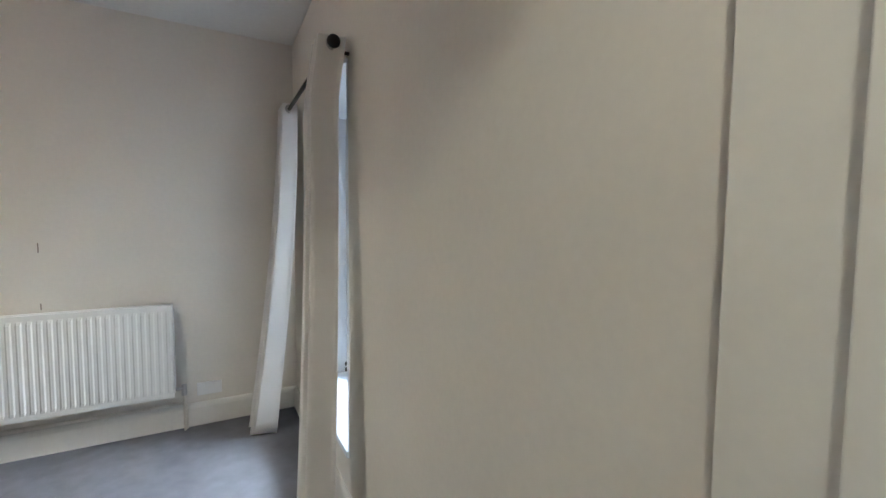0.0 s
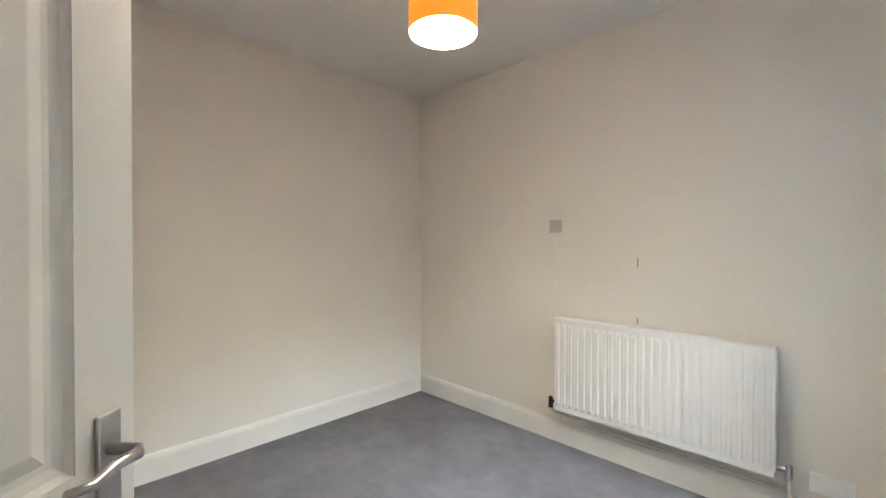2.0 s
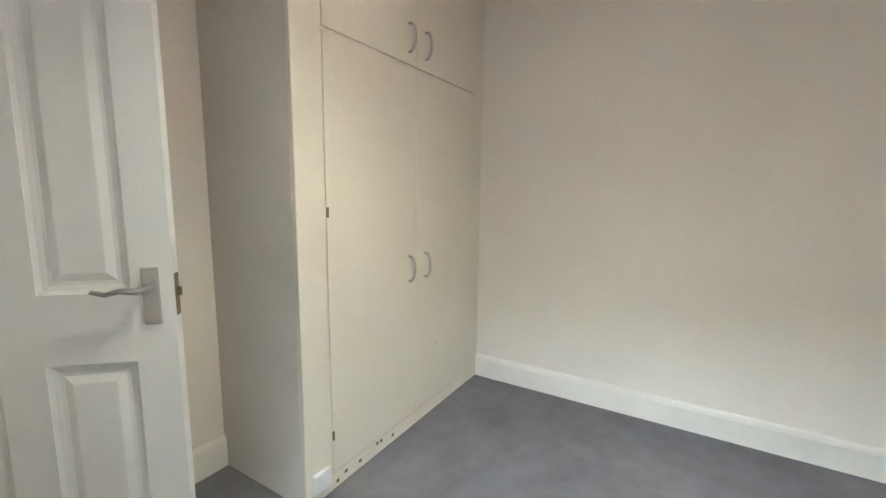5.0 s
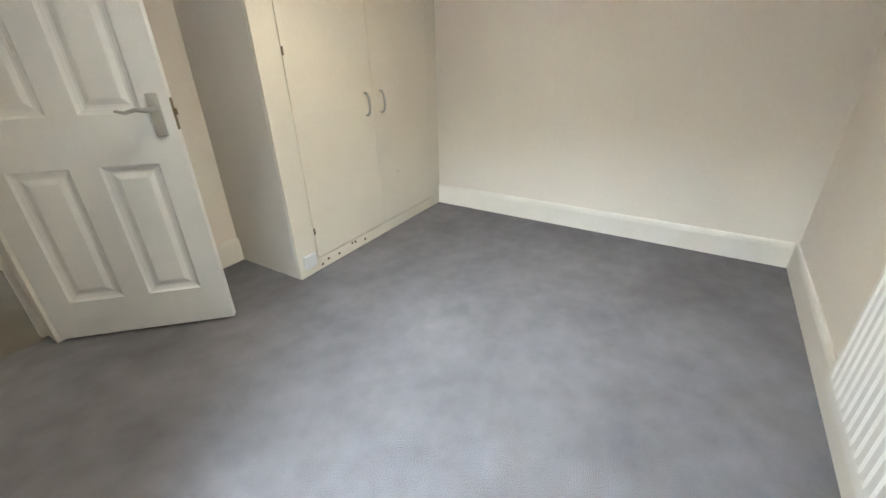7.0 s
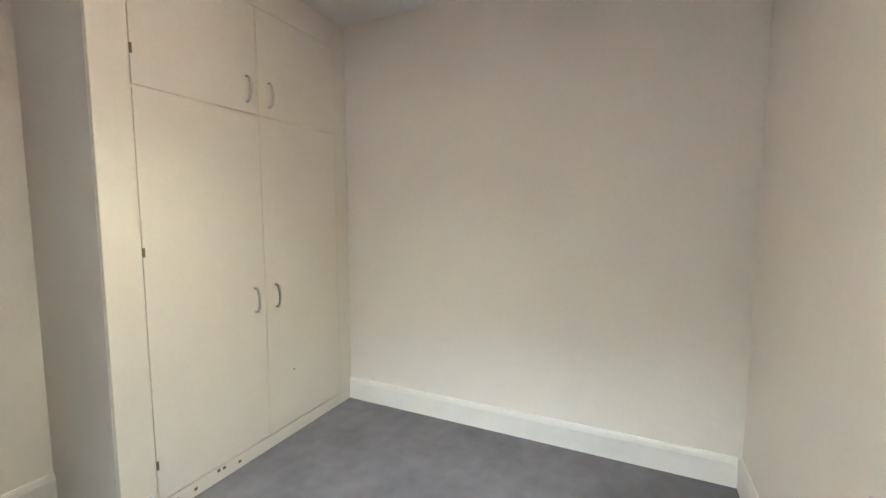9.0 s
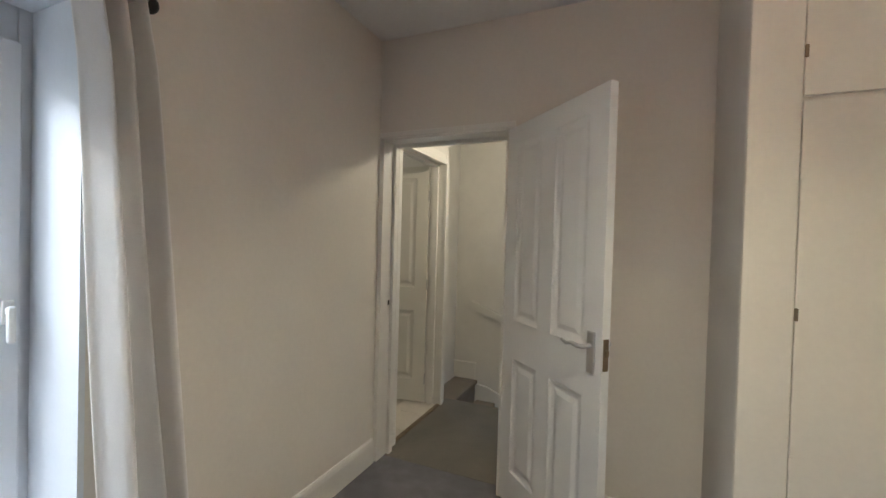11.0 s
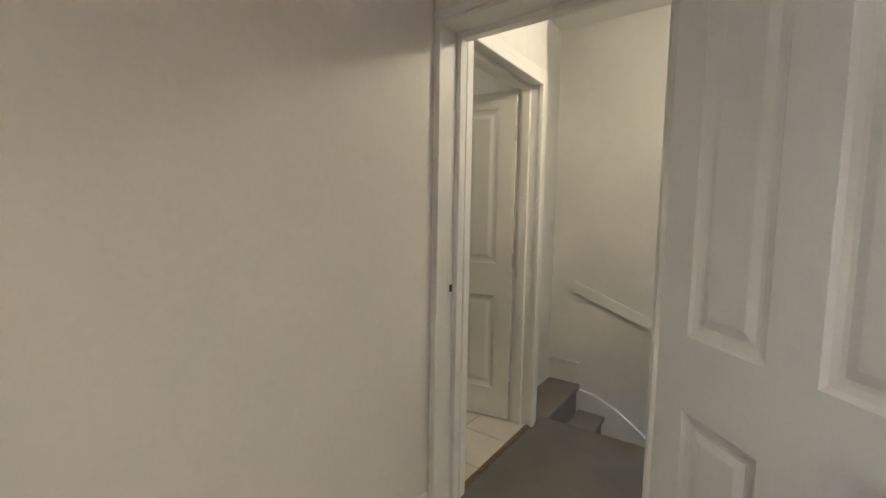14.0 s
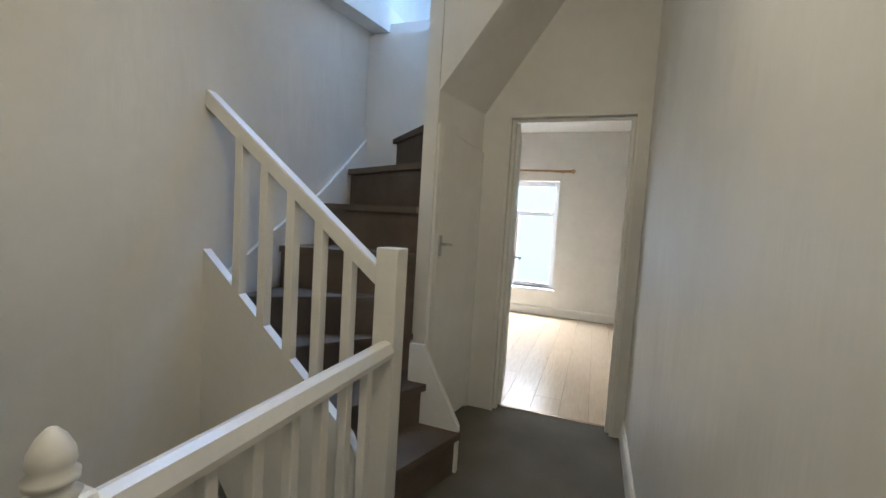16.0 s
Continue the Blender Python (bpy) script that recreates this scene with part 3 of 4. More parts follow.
# cupboard door under the upper stairs
cup = thing("cupboard_door", "white painted cupboard door under the stairs with a lever handle", "door", pose(PILLAR_X - 0.045, CUP_Y + 0.008, 0, 0, 0, 180 - math.degrees(math.atan2(0.105, 0.57))))
part("leaf", slab(bmesh.new(), [(0.014, 0.02), (0.014, 1.782), (0.50, 1.728), (0.50, 0.02)], 1, -0.012, 0.014), M_TRIM, cup)
part("frame", boxes(((-0.035, -0.016, 0.0), (0.006, 0.02, 1.80)), ((0.506, -0.012, 0.0), (0.545, 0.02, 1.735)), bevel=0.003), M_TRIM, cup)
hd = bmesh.new()
add_box(hd, (0.022, -0.020, 1.06), (0.05, -0.010, 1.18), 0.002)
tube(hd, [(0.036, -0.012, 1.13), (0.036, -0.050, 1.13), (0.05, -0.055, 1.13), (0.10, -0.053, 1.125)], 0.008, 10)
part("lever_handle", hd, M_STEEL, cup, "satin steel lever handle")

# ---- doors ----


def lever(parent, x, z, face, side, reach=-1):
    """Backplate and lever; face: y of the leaf's surface; side: way it stands out; reach: way the lever points."""
    bm = box((x - 0.021, face, z - 0.085), (x + 0.021, face + side * 0.008, z + 0.075), 0.003)
    h = part("handle", bm, M_STEEL, parent, "satin steel lever handle on a backplate")
    tb = bmesh.new()
    s = side
    tube(tb, [(x, face, z + 0.02), (x, face + s * 0.05, z + 0.02), (x + reach * 0.012, face + s * 0.058, z + 0.02), (x + reach * 0.05, face + s * 0.058, z + 0.024), (x + reach * 0.085, face + s * 0.055, z + 0.014), (x + reach * 0.118, face + s * 0.052, z + 0.022)],
         [0.009, 0.009, 0.009, 0.008, 0.007, 0.006], 12)
    part("lever", tb, M_STEEL, h, smooth=True)


def panel_door(name, label, m, width, height, material, handle_sides=(1, -1), t=0.036, latch=True):
    """Four-panel leaf; local x from hinge to latch, y through the leaf, z up."""
    d = thing(name, label, "door", m)
    st, mu = 0.105, 0.105
    z0, z1, z2, z3 = 0.185, 0.775, 0.972, height - 0.095
    bm = bmesh.new()
    h = t / 2
    bars = [((0, -h, 0), (st, h, height)), ((width - st, -h, 0), (width, h, height)), ((st, -h, 0), (width - st, h, z0)), ((st, -h, z1), (width - st, h, z2)), ((st, -h, z3), (width - st, h, height)),
            ((width / 2 - mu / 2, -h, z0), (width / 2 + mu / 2, h, z1)), ((width / 2 - mu / 2, -h, z2), (width / 2 + mu / 2, h, z3))]
    for a, b in bars:
        add_box(bm, a, b, 0.0)
    bmesh.ops.remove_doubles(bm, verts=bm.verts[:], dist=0.0005)
    part("frame", bm, material, d)
    for xa, xb in ((st, width / 2 - mu / 2), (width / 2 + mu / 2, width - st)):
        for za, zb in ((z0, z1), (z2, z3)):
            pb = bmesh.new()
            for s in (1, -1):
                loops = []
                for ins, dep in ((0.0, 0.9), (0.010, 0.62), (0.024, 0.45), (0.034, 0.45), (0.055, 0.80), (0.058, 0.82)):
                    y = s * h * dep
                    loops.append([pb.verts.new(c) for c in ((xa + ins, y, za + ins), (xb - ins, y, za + ins), (xb - ins, y, zb - ins), (xa + ins, y, zb - ins))])
                for a, b in zip(loops, loops[1:]):
                    for k in range(4):
                        pb.faces.new((a[k], a[(k + 1) % 4], b[(k + 1) % 4], b[k]))
                pb.faces.new(loops[-1])
            part("panel", pb, material, d)
    for s in handle_sides:
        lever(d, width - 0.055, 0.965, s * h, s)
    if latch:
        part("latch", box((width - 0.001, -0.012, 0.90), (width + 0.002, 0.012, 1.02)), M_BRASS, d)
        part("latch_bolt", box((width, -0.007, 0.955), (width + 0.012, 0.007, 0.98), 0.002), M_BRASS, d)
    for z in (0.2, 1.0, 1.75):
        hb = bmesh.new()
        tube(hb, [(-0.004, h + 0.004, z - 0.045), (-0.004, h + 0.004, z + 0.045)], 0.006, 8)
        part("hinge", hb, M_STEEL, d)
    return d


ang = math.degrees(math.atan2(0.535 + 0.008, -1.350 + 0.828))
panel_door("bedroom_door", "white four-panel bedroom door standing open with a satin lever handle", pose(-0.828, -0.008, 0.012, 0, 0, ang), 0.752, 1.978, M_DOOR)
panel_door("bathroom_door", "cream white four-panel bathroom door standing open", pose(0.130, -0.985, 0.012, 0, 0, 11), 0.74, 2.0, M_DOOR2, handle_sides=(1,))
panel_door("front_room_door", "white panel door standing open into the front room", pose(HW - 0.10, O0 + 0.02, 0.01, 0, 0, 189), 0.72, 1.94, M_DOOR)
sp = bmesh.new()
add_box(sp, (DX1 - 0.002, -0.104, 0.95), (DX1 + 0.001, -0.072, 1.02))
part_latch = tagged(part("strike_plate", sp, M_TRIM), "small painted strike plate with a dark hole on the frame", "strike plate")
sh = part("keep_hole", box((DX1 - 0.0045, -0.097, 0.968), (DX1 - 0.0025, -0.080, 0.998)), M_BLACK, part_latch)

# ---- fitted wardrobe ----
wr = thing("fitted_wardrobe", "cream painted floor-to-ceiling fitted wardrobe with bow handles", "wardrobe")
FY = CY
part("side_panel", box((CX - 0.02, 0.0, 0.0), (CX, FY - 0.02, H - 0.002), 0.002), M_WALL, wr)
part("face_stile", box((CX - 0.14, FY - 0.02, 0.0), (CX, FY, H - 0.002), 0.004), M_CLOSET, wr)
part("face_stile", box((W + 0.002, FY - 0.02, 0.0), (W + 0.13, FY, H - 0.002), 0.003), M_CLOSET, wr)
part("kick_board", box((W + 0.13, FY - 0.022, 0.0), (CX - 0.14, FY - 0.002, 0.075), 0.003), M_CLOSET, wr, "cream kick board with chipped paint")
part("mid_rail", box((W + 0.13, FY - 0.024, 1.82), (CX - 0.14, FY - 0.005, 1.89), 0.002), M_CLOSET, wr)
part("top_rail", box((W + 0.13, FY - 0.02, 2.42), (CX - 0.14, FY - 0.001, H - 0.002), 0.003), M_CLOSET, wr)
MIDX = -2.507


def bow(parent, x, z, y):
    bm = bmesh.new()
    pts = [(x, y, z - 0.064), (x, y + 0.018, z - 0.062), (x, y + 0.030, z - 0.045), (x, y + 0.036, z - 0.018), (x, y + 0.036, z + 0.018), (x, y + 0.030, z + 0.045), (x, y + 0.018, z + 0.062), (x, y, z + 0.064)]
    tube(bm, pts, [0.006, 0.0065, 0.007, 0.0075, 0.0075, 0.007, 0.0065, 0.006], 10)
    part("handle", bm, M_STEEL, parent, "brushed steel bow handle", smooth=True)


for z0, z1, hz in ((0.082, 1.848, 0.877), (1.862, 2.415, 1.98)):
    for x0, x1, hx in ((MIDX + 0.001, CX - 0.1415, MIDX + 0.070), (W + 0.136, MIDX - 0.0015, MIDX - 0.070)):
        dr = part("door", box((x0, FY - 0.016, z0), (x1, FY + 0.004, z1), 0.002), M_CLOSET, wr)
        bow(dr, hx, hz, FY + 0.004)
for z in (0.25, 0.712, 1.181, 1.62, 2.0):
    # 1.62 hinge is painted over; 0.712 is coloured pale for the light on it
    painted = z in (1.62, 0.712)
    part("hinge", box((CX - 0.148, FY + 0.003, z - 0.020), (CX - 0.138, FY + 0.010, z + 0.020), 0.002), M_CLOSET if painted else M_BRASS, wr, "pale cream butt hinge" if painted else "small dark butt hinge")
part("keyhole_mark", box((-2.70, FY + 0.003, 0.40), (-2.69, FY + 0.006, 0.406)), M_SCUFF, wr)
for k, (dx, dz) in enumerate(((0.02, 0.02), (0.07, 0.035), (0.16, 0.03), (0.28, 0.05), (0.31, 0.048), (0.40, 0.03))):
    part("chip", box((CX - 0.14 - dx, FY - 0.003, dz), (CX - 0.14 - dx - 0.016, FY - 0.0005, dz + 0.014), 0.0), M_SCUFF, wr)
bx = thing("floor_box", "small white plastic cable box low on the wardrobe stile", "junction box")
part("cover", box((CX - 0.115, FY + 0.0, 0.055), (CX - 0.03, FY + 0.022, 0.135), 0.005), M_PLASTIC, bx)

# ---- radiator ----
RX0, RX1, RZB, RZT, RY = -1.855, -0.752, 0.248, 0.835, 2.815
rad = thing("radiator", "white ribbed panel radiator under a wall switch", "radiator")


def ribbed(y, depth):
    bm = bmesh.new()
    n = 26
    pitch = (RX1 - RX0) / n
    xs = []
    for k in range(n):
        x = RX0 + k * pitch
        xs += [(x, 0.0), (x + pitch * 0.16, 0.0), (x + pitch * 0.34, depth), (x + pitch * 0.66, depth), (x + pitch * 0.84, 0.0)]
    xs.append((RX1, 0.0))
    zs = [(RZB, 0.0), (RZB + 0.03, 0.0), (RZB + 0.05, 1.0), (RZT - 0.05, 1.0), (RZT - 0.03, 0.0), (RZT, 0.0)]
    grid = [[bm.verts.new((x, y - d * f, z)) for x, d in xs] for z, f in zs]
    for a, b in zip(grid, grid[1:]):
        for k in range(len(xs) - 1):
            bm.faces.new((a[k], a[k + 1], b[k + 1], b[k]))
    back = [bm.verts.new((x, y + 0.012, z)) for x, z in ((RX0, RZB), (RX1, RZB), (RX1, RZT), (RX0, RZT))]
    bm.faces.new(back)
    bm.faces.new([grid[0][0]] + [back[0], back[1]] + grid[0][:0:-1])
    bm.faces.new([grid[-1][0]] + [back[3], back[2]] + grid[-1][:0:-1])
    bm.faces.new([r[0] for r in grid] + [back[3], back[0]])
    bm.faces.new([r[-1] for r in grid] + [back[2], back[1]])
    return bm


part("front_panel", ribbed(RY - 0.012, 0.0045), M_RAD, rad)
part("back_panel", box((RX0, RY + 0.052, RZB + 0.01), (RX1, RY + 0.066, RZT - 0.002), 0.003), M_RAD, rad)
part("side_panel", box((RX0 - 0.004, RY - 0.008, RZB + 0.02), (RX0 + 0.002, RY + 0.06, RZT - 0.03), 0.002), M_RAD, rad)
part("side_panel", box((RX1 - 0.002, RY - 0.008, RZB + 0.02), (RX1 + 0.004, RY + 0.06, RZT - 0.03), 0.002), M_RAD, rad)
for x in (RX0 + 0.2, RX1 - 0.2):
    part("bracket", box((x - 0.015, RY + 0.064, RZB + 0.05), (x + 0.015, L, RZT - 0.06), 0.002), M_RAD, rad)
for x, s in ((RX0, -1), (RX1, 1)):
    vb = bmesh.new()
    tube(vb, [(x, RY + 0.03, RZB + 0.035), (x + s * 0.055, RY + 0.03, RZB + 0.035)], 0.011, 10)
    tube(vb, [(x + s * 0.05, RY + 0.03, RZB - 0.01), (x + s * 0.05, RY + 0.03, RZB + 0.06)], [0.016, 0.014], 10)
    v = part("valve", vb, M_BLACK if s < 0 else M_STEEL, rad, "dark radiator valve")
    pb = bmesh.new()
    tube(pb, [(x + s * 0.05, RY + 0.03, RZB), (x + s * 0.05, RY + 0.06, 0.21), (x + s * 0.05, L - 0.04, 0.19)] if s < 0 else [(x + s * 0.05, RY + 0.03, RZB), (x + s * 0.05, RY + 0.04, 0.0)], 0.0075, 8)
    part("pipe", pb, M_PIPE, rad)
pp = bmesh.new()
tube(pp, [(RX0 - 0.05, L - 0.035, 0.19), (RX1 + 0.04, L - 0.035, 0.175), (RX1 + 0.06, L - 0.035, 0.16), (RX1 + 0.06, L - 0.035, 0.0)], 0.0075, 8)
part("pipe", pp, M_PIPE, rad, "painted copper pipe along the skirting")

# wall plates
sw = thing("wall_switch", "square white plastic switch plate on the wall", "switch")
part("plate", box((-1.91 - 0.043, L - 0.012, 1.425 - 0.043), (-1.91 + 0.043, L, 1.425 + 0.043), 0.004), M_SWITCH, sw)
part("rocker", box((-1.92, L - 0.016, 1.41), (-1.90, L - 0.011, 1.44), 0.002), M_SWITCH, sw)
tr_ = bmesh.new()
add_box(tr_, (-1.917, L - 0.0035, 0.98), (-1.903, L, 1.382), 0.001)
part("conduit", tr_, M_WALL, sw, "painted-over cable trunking")
sk = thing("double_socket", "white plastic double socket above the skirting", "socket")
part("plate", box((-0.562 - 0.073, L - 0.012, 0.24 - 0.043), (-0.562 + 0.073, L, 0.24 + 0.043), 0.004), M_PLASTIC, sk)
for dx in (-0.035, 0.035):
    part("rocker", box((-0.562 + dx - 0.008, L - 0.016, 0.255), (-0.562 + dx + 0.008, L - 0.011, 0.272), 0.001), M_PLASTIC, sk)

# ---- pendant lamp ----
LX, LY, LZ = -1.594, 1.52, 2.085
pl = thing("pendant_lamp", "orange fabric drum pendant shade with a lit bulb", "lamp")
sd = bmesh.new()
R = 0.127
lo = [(R * math.cos(a), R * math.sin(a)) for a in (2 * math.pi * k / 40 for k in range(40))]
rings = [[sd.verts.new((LX + x * f, LY + y * f, z)) for x, y in lo] for f, z in ((1, LZ), (1, LZ + 0.24), (0.985, LZ + 0.24), (0.985, LZ))]
for a, b in zip(rings, rings[1:] + rings[:1]):
    for k in range(40):
        f = sd.faces.new((a[k], a[(k + 1) % 40], b[(k + 1) % 40], b[k]))
        f.material_index = 1 if a is rings[2] else 0
part("shade", sd, [M_SHADE, M_SHADEIN], pl, "orange fabric drum shade")
bb = lathe(bmesh.new(), [(0.004, -0.055), (0.018, -0.05), (0.029, -0.03), (0.031, -0.012), (0.026, 0.012), (0.015, 0.035), (0.013, 0.05)], 20, (LX, LY, LZ + 0.13))
bulb = part("bulb", bb, M_BULB, pl, smooth=True)
bulb.visible_shadow = False
part("cord", tube(bmesh.new(), [(LX, LY, LZ + 0.235), (LX, LY, H - 0.02)], 0.004, 8), M_PLASTIC, pl)
part("ceiling_rose", lathe(bmesh.new(), [(0.045, -0.001), (0.045, -0.012), (0.03, -0.028), (0.008, -0.032)], 20, (LX, LY, H)), M_PLASTIC, pl)
part("lampholder", lathe(bmesh.new(), [(0.017, 0.0), (0.019, 0.03), (0.012, 0.05)], 14, (LX, LY, LZ + 0.195)), M_PLASTIC, pl)
hl = thing("hall_ceiling_light", "bare bulb in a white ceiling rose on the landing", "lamp")
part("ceiling_rose", lathe(bmesh.new(), [(0.05, -0.001), (0.05, -0.015), (0.03, -0.04), (0.008, -0.05), (0.006, -0.50), (0.018, -0.52), (0.020, -0.575)], 20, (-0.85, -0.66, HH)), M_PLASTIC, hl)

for z0, z1 in ((1.172, 1.228), (0.845, 0.882)):
    structure("trim_wall_scratch", prism(bmesh.new(), [(-1.388, L - 0.001), (-1.384, L - 0.0015), (-1.382, L + 0.002), (-1.387, L + 0.002)], z0, z1), M_SCUFF, "thin dark vertical scratch in the wall plaster", "scratch")

# ---- bedroom window ----
win = thing("window_1", "white upvc tilt window with a single large pane", "window", kind="structure")
FX0, FX1 = GX - 0.045, GX + 0.03
fr = bmesh.new()
for a, b in (((WY0, WZ0), (WY0 + 0.035, WZ1)), ((WY1 - 0.035, WZ0), (WY1, WZ1)), ((WY0 + 0.035, WZ1 - 0.115), (WY1 - 0.035, WZ1)), ((WY0 + 0.035, WZ0), (WY1 - 0.035, WZ0 + 0.03))):
    add_box(fr, (FX0 + 0.012, a[0], a[1]), (FX1, b[0], b[1]), 0.004)
part("window_frame", fr, M_UPVC, win)
GY0, GY1, GZ0, GZ1 = 1.608, 2.412, 0.428, 1.846
sa = bmesh.new()
for a, b in (((WY0 + 0.030, WZ0 + 0.025), (GY0, WZ1 - 0.11)), ((GY1, WZ0 + 0.025), (WY1 - 0.03, WZ1 - 0.11)), ((GY0, GZ1), (GY1, WZ1 - 0.11)), ((GY0, WZ0 + 0.025), (GY1, GZ0))):
    add_box(sa, (FX0 - 0.006, a[0], a[1]), (FX1 - 0.01, b[0], b[1]), 0.006)
sash = part("sash", sa, M_UPVC, win)
gk = bmesh.new()
g = 0.008
for a, b in (((GY0, GZ0), (GY0 + g, GZ1)), ((GY1 - g, GZ0), (GY1, GZ1)), ((GY0, GZ1 - g), (GY1, GZ1)), ((GY0, GZ0), (GY1, GZ0 + g))):
    add_box(gk, (GX - 0.012, a[0], a[1]), (GX + 0.012, b[0], b[1]))
part("gasket", gk, M_GASKET, sash)
pane = part("pane", box((GX - 0.003, GY0, GZ0), (GX + 0.003, GY1, GZ1)), M_GLASS, sash)
pane.visible_shadow = False
hb = box((FX0 - 0.018, WY0 + 0.048, 1.10), (FX0 - 0.004, WY0 + 0.075, 1.17), 0.004)
add_box(hb, (FX0 - 0.045, WY0 + 0.052, 1.045), (FX0 - 0.022, WY0 + 0.071, 1.155), 0.007)
add_box(hb, (FX0 - 0.03, WY0 + 0.053, 1.13), (FX0 - 0.01, WY0 + 0.070, 1.15), 0.003)
part("handle", hb, M_PLASTIC, sash, "white window handle")
for z in (0.40, 0.36):
    hg = bmesh.new()
    tube(hg, [(FX0 - 0.008, WY1 - 0.026, z - 0.012), (FX0 - 0.008, WY1 - 0.026, z + 0.012)], 0.007, 8)
    part("hinge", hg, M_BLACK, sash)
part("window_sill", box((-0.012, WY0 - 0.004, WZ0 - 0.028), (FX0 + 0.02, WY1 + 0.004, WZ0 + 0.004), 0.006), M_UPVC, win, "white painted window board")
part("drip_sill", box((FX1 - 0.005, WY0, WZ0 - 0.03), (0.50, WY1, WZ0 + 0.01), 0.004), M_UPVC, win)
part("reveal_lining", boxes(((-0.002, WY1 - 0.006, WZ0), (FX0 + 0.005, WY1 + 0.01, WZ1)), ((-0.002, WY0 - 0.01, WZ0), (FX0 + 0.005, WY0 + 0.006, WZ1)), ((-0.002, WY0 + 0.006, WZ1 - 0.006), (FX0 + 0.005, WY1 - 0.006, WZ1 + 0.01))), M_UPVC, win)

# ---- curtains on a pole ----
PX, PZ = -0.085, 2.058
cp = thing("curtain_pole", "thin dark metal curtain pole with ball ends above the window", "curtain pole")
part("rod", tube(bmesh.new(), [(PX, 1.42, PZ), (PX, 2.80, PZ)], 0.011, 12), M_BLACK, cp, smooth=True)
for y, s in ((1.42, -1), (2.80, 1)):
    fb = bmesh.new()
    bmesh.ops.create_uvsphere(fb, u_segments=16, v_segments=10, radius=0.026, matrix=Matrix.Translation((PX, y + s * 0.012, PZ)))
    part("finial", fb, M_BLACK, cp, smooth=True)
for y in (1.50, 2.765):
    part("bracket", tube(bmesh.new(), [(0.0, y, PZ), (PX, y, PZ)], 0.007, 10), M_BLACK, cp)


def curtain(name, label, y0, y1, yb0, yb1, zb, folds, amp, outb, seed, flare=-0.25, off=0.0):
    """Eyelet curtain: gathered between y0 and y1 at the pole, between yb0 and yb1 at the hem; outb: how far the hem stands into the room."""
    rnd = random.Random(seed)
    c = thing(name, label, "curtain", group="pair of curtains")
    nu, nv = folds * 14, 26
    bm = bmesh.new()
    ph = [rnd.uniform(-0.5, 0.5) for _ in range(folds + 2)]
    rows = []
    for j in range(nv + 1):
        v = j / nv
        z = PZ + 0.035 + (zb - PZ - 0.035) * v
        row = []
        for i in range(nu + 1):
            u = i / nu
            y = (y0 + (y1 - y0) * u) * (1 - v) + (yb0 + (yb1 - yb0) * u) * v + 0.006 * math.sin(5 * v + 9 * u + seed)
            k = ph[int(u * folds)]
            a = amp * (1 + flare * v) * math.cos(2 * math.pi * folds * u) + 0.012 * v * math.sin(2 * math.pi * (folds * 0.5 * u + k * 0.4 * v)) + 0.010 * k * v
            row.append(Vector((PX + a - off * min(1.0, v * 8) - outb * v ** 1.6, y, z + (0.012 * math.sin(11 * u) if j == nv else 0))))
        rows.append(row)
    vs = [[[bm.verts.new(p + Vector((d, 0, 0))) for p in r] for r in rows] for d in (0.0, 0.004)]
    for s, g_ in enumerate(vs):
        for a, b in zip(g_, g_[1:]):
            for k in range(nu):
                f = bm.faces.new((a[k], a[k + 1], b[k + 1], b[k]))
                f.material_index = s
                f.smooth = True
    for k in (0, nu):
        for j in range(nv):
            bm.faces.new((vs[0][j][k], vs[0][j + 1][k], vs[1][j + 1][k], vs[1][j][k]))
    for j in (0, nv):
        for k in range(nu):
            bm.faces.new((vs[0][j][k], vs[0][j][k + 1], vs[1][j][k + 1], vs[1][j][k]))
    part("fabric", bm, [M_CURTAIN, M_LINING], c)
    for k in range(2 * folds):
        y = y0 + (y1 - y0) * (k + 0.5) / (2 * folds)
        eb = bmesh.new()
        pts = [(PX, y + 0.004 * math.sin(t), PZ) for t in (0,)]
        ring = [(PX + 0.021 * math.cos(t), y + 0.012 * math.cos(t), PZ + 0.021 * math.sin(t)) for t in (2 * math.pi * q / 14 for q in range(15))]
        tube(eb, ring, 0.005, 8, cap=False)
        part("eyelet", eb, M_STEEL, c)
    return c


curtain("curtain", "white eyelet curtain beside the window, hem trailing on the floor", 2.50, 2.74, 2.52, 2.72, 0.008, 4, 0.042, 0.17, 3, 0.75)
curtain("curtain", "cream white eyelet curtain gathered beside the window", 1.425, 1.59, 1.27, 1.50, 0.015, 3, 0.052, 0.07, 8, 0.1, off=0.036)

# ---- bathroom glimpse ----
structure("floor_bathroom", box((0.0, -1.02, -0.12), (2.4, 0.5, -0.012)), M_GROUT, "grout bed of the bathroom floor", "floor")
structure("wall_bathroom", boxes(((2.3, -1.12, -0.1), (2.4, 0.6, H)), ((SX, -1.16, -0.1), (2.4, -1.10, H)), ((0.42, 0.5, -0.1), (2.4, 0.6, H)), ((0.16, -0.1, 0), (0.42, 0.5, H))), M_HALL, "cream bathroom walls", "wall")
structure("ceiling_bathroom", box((0.16, -1.1, H), (2.4, 0.6, H + 0.1)), M_CEIL, "white bathroom ceiling", "ceiling")
bath_floor = thing("tile_floor", "cream square floor tiles in the bathroom", "floor tiles", kind="structure")
tile_me = None
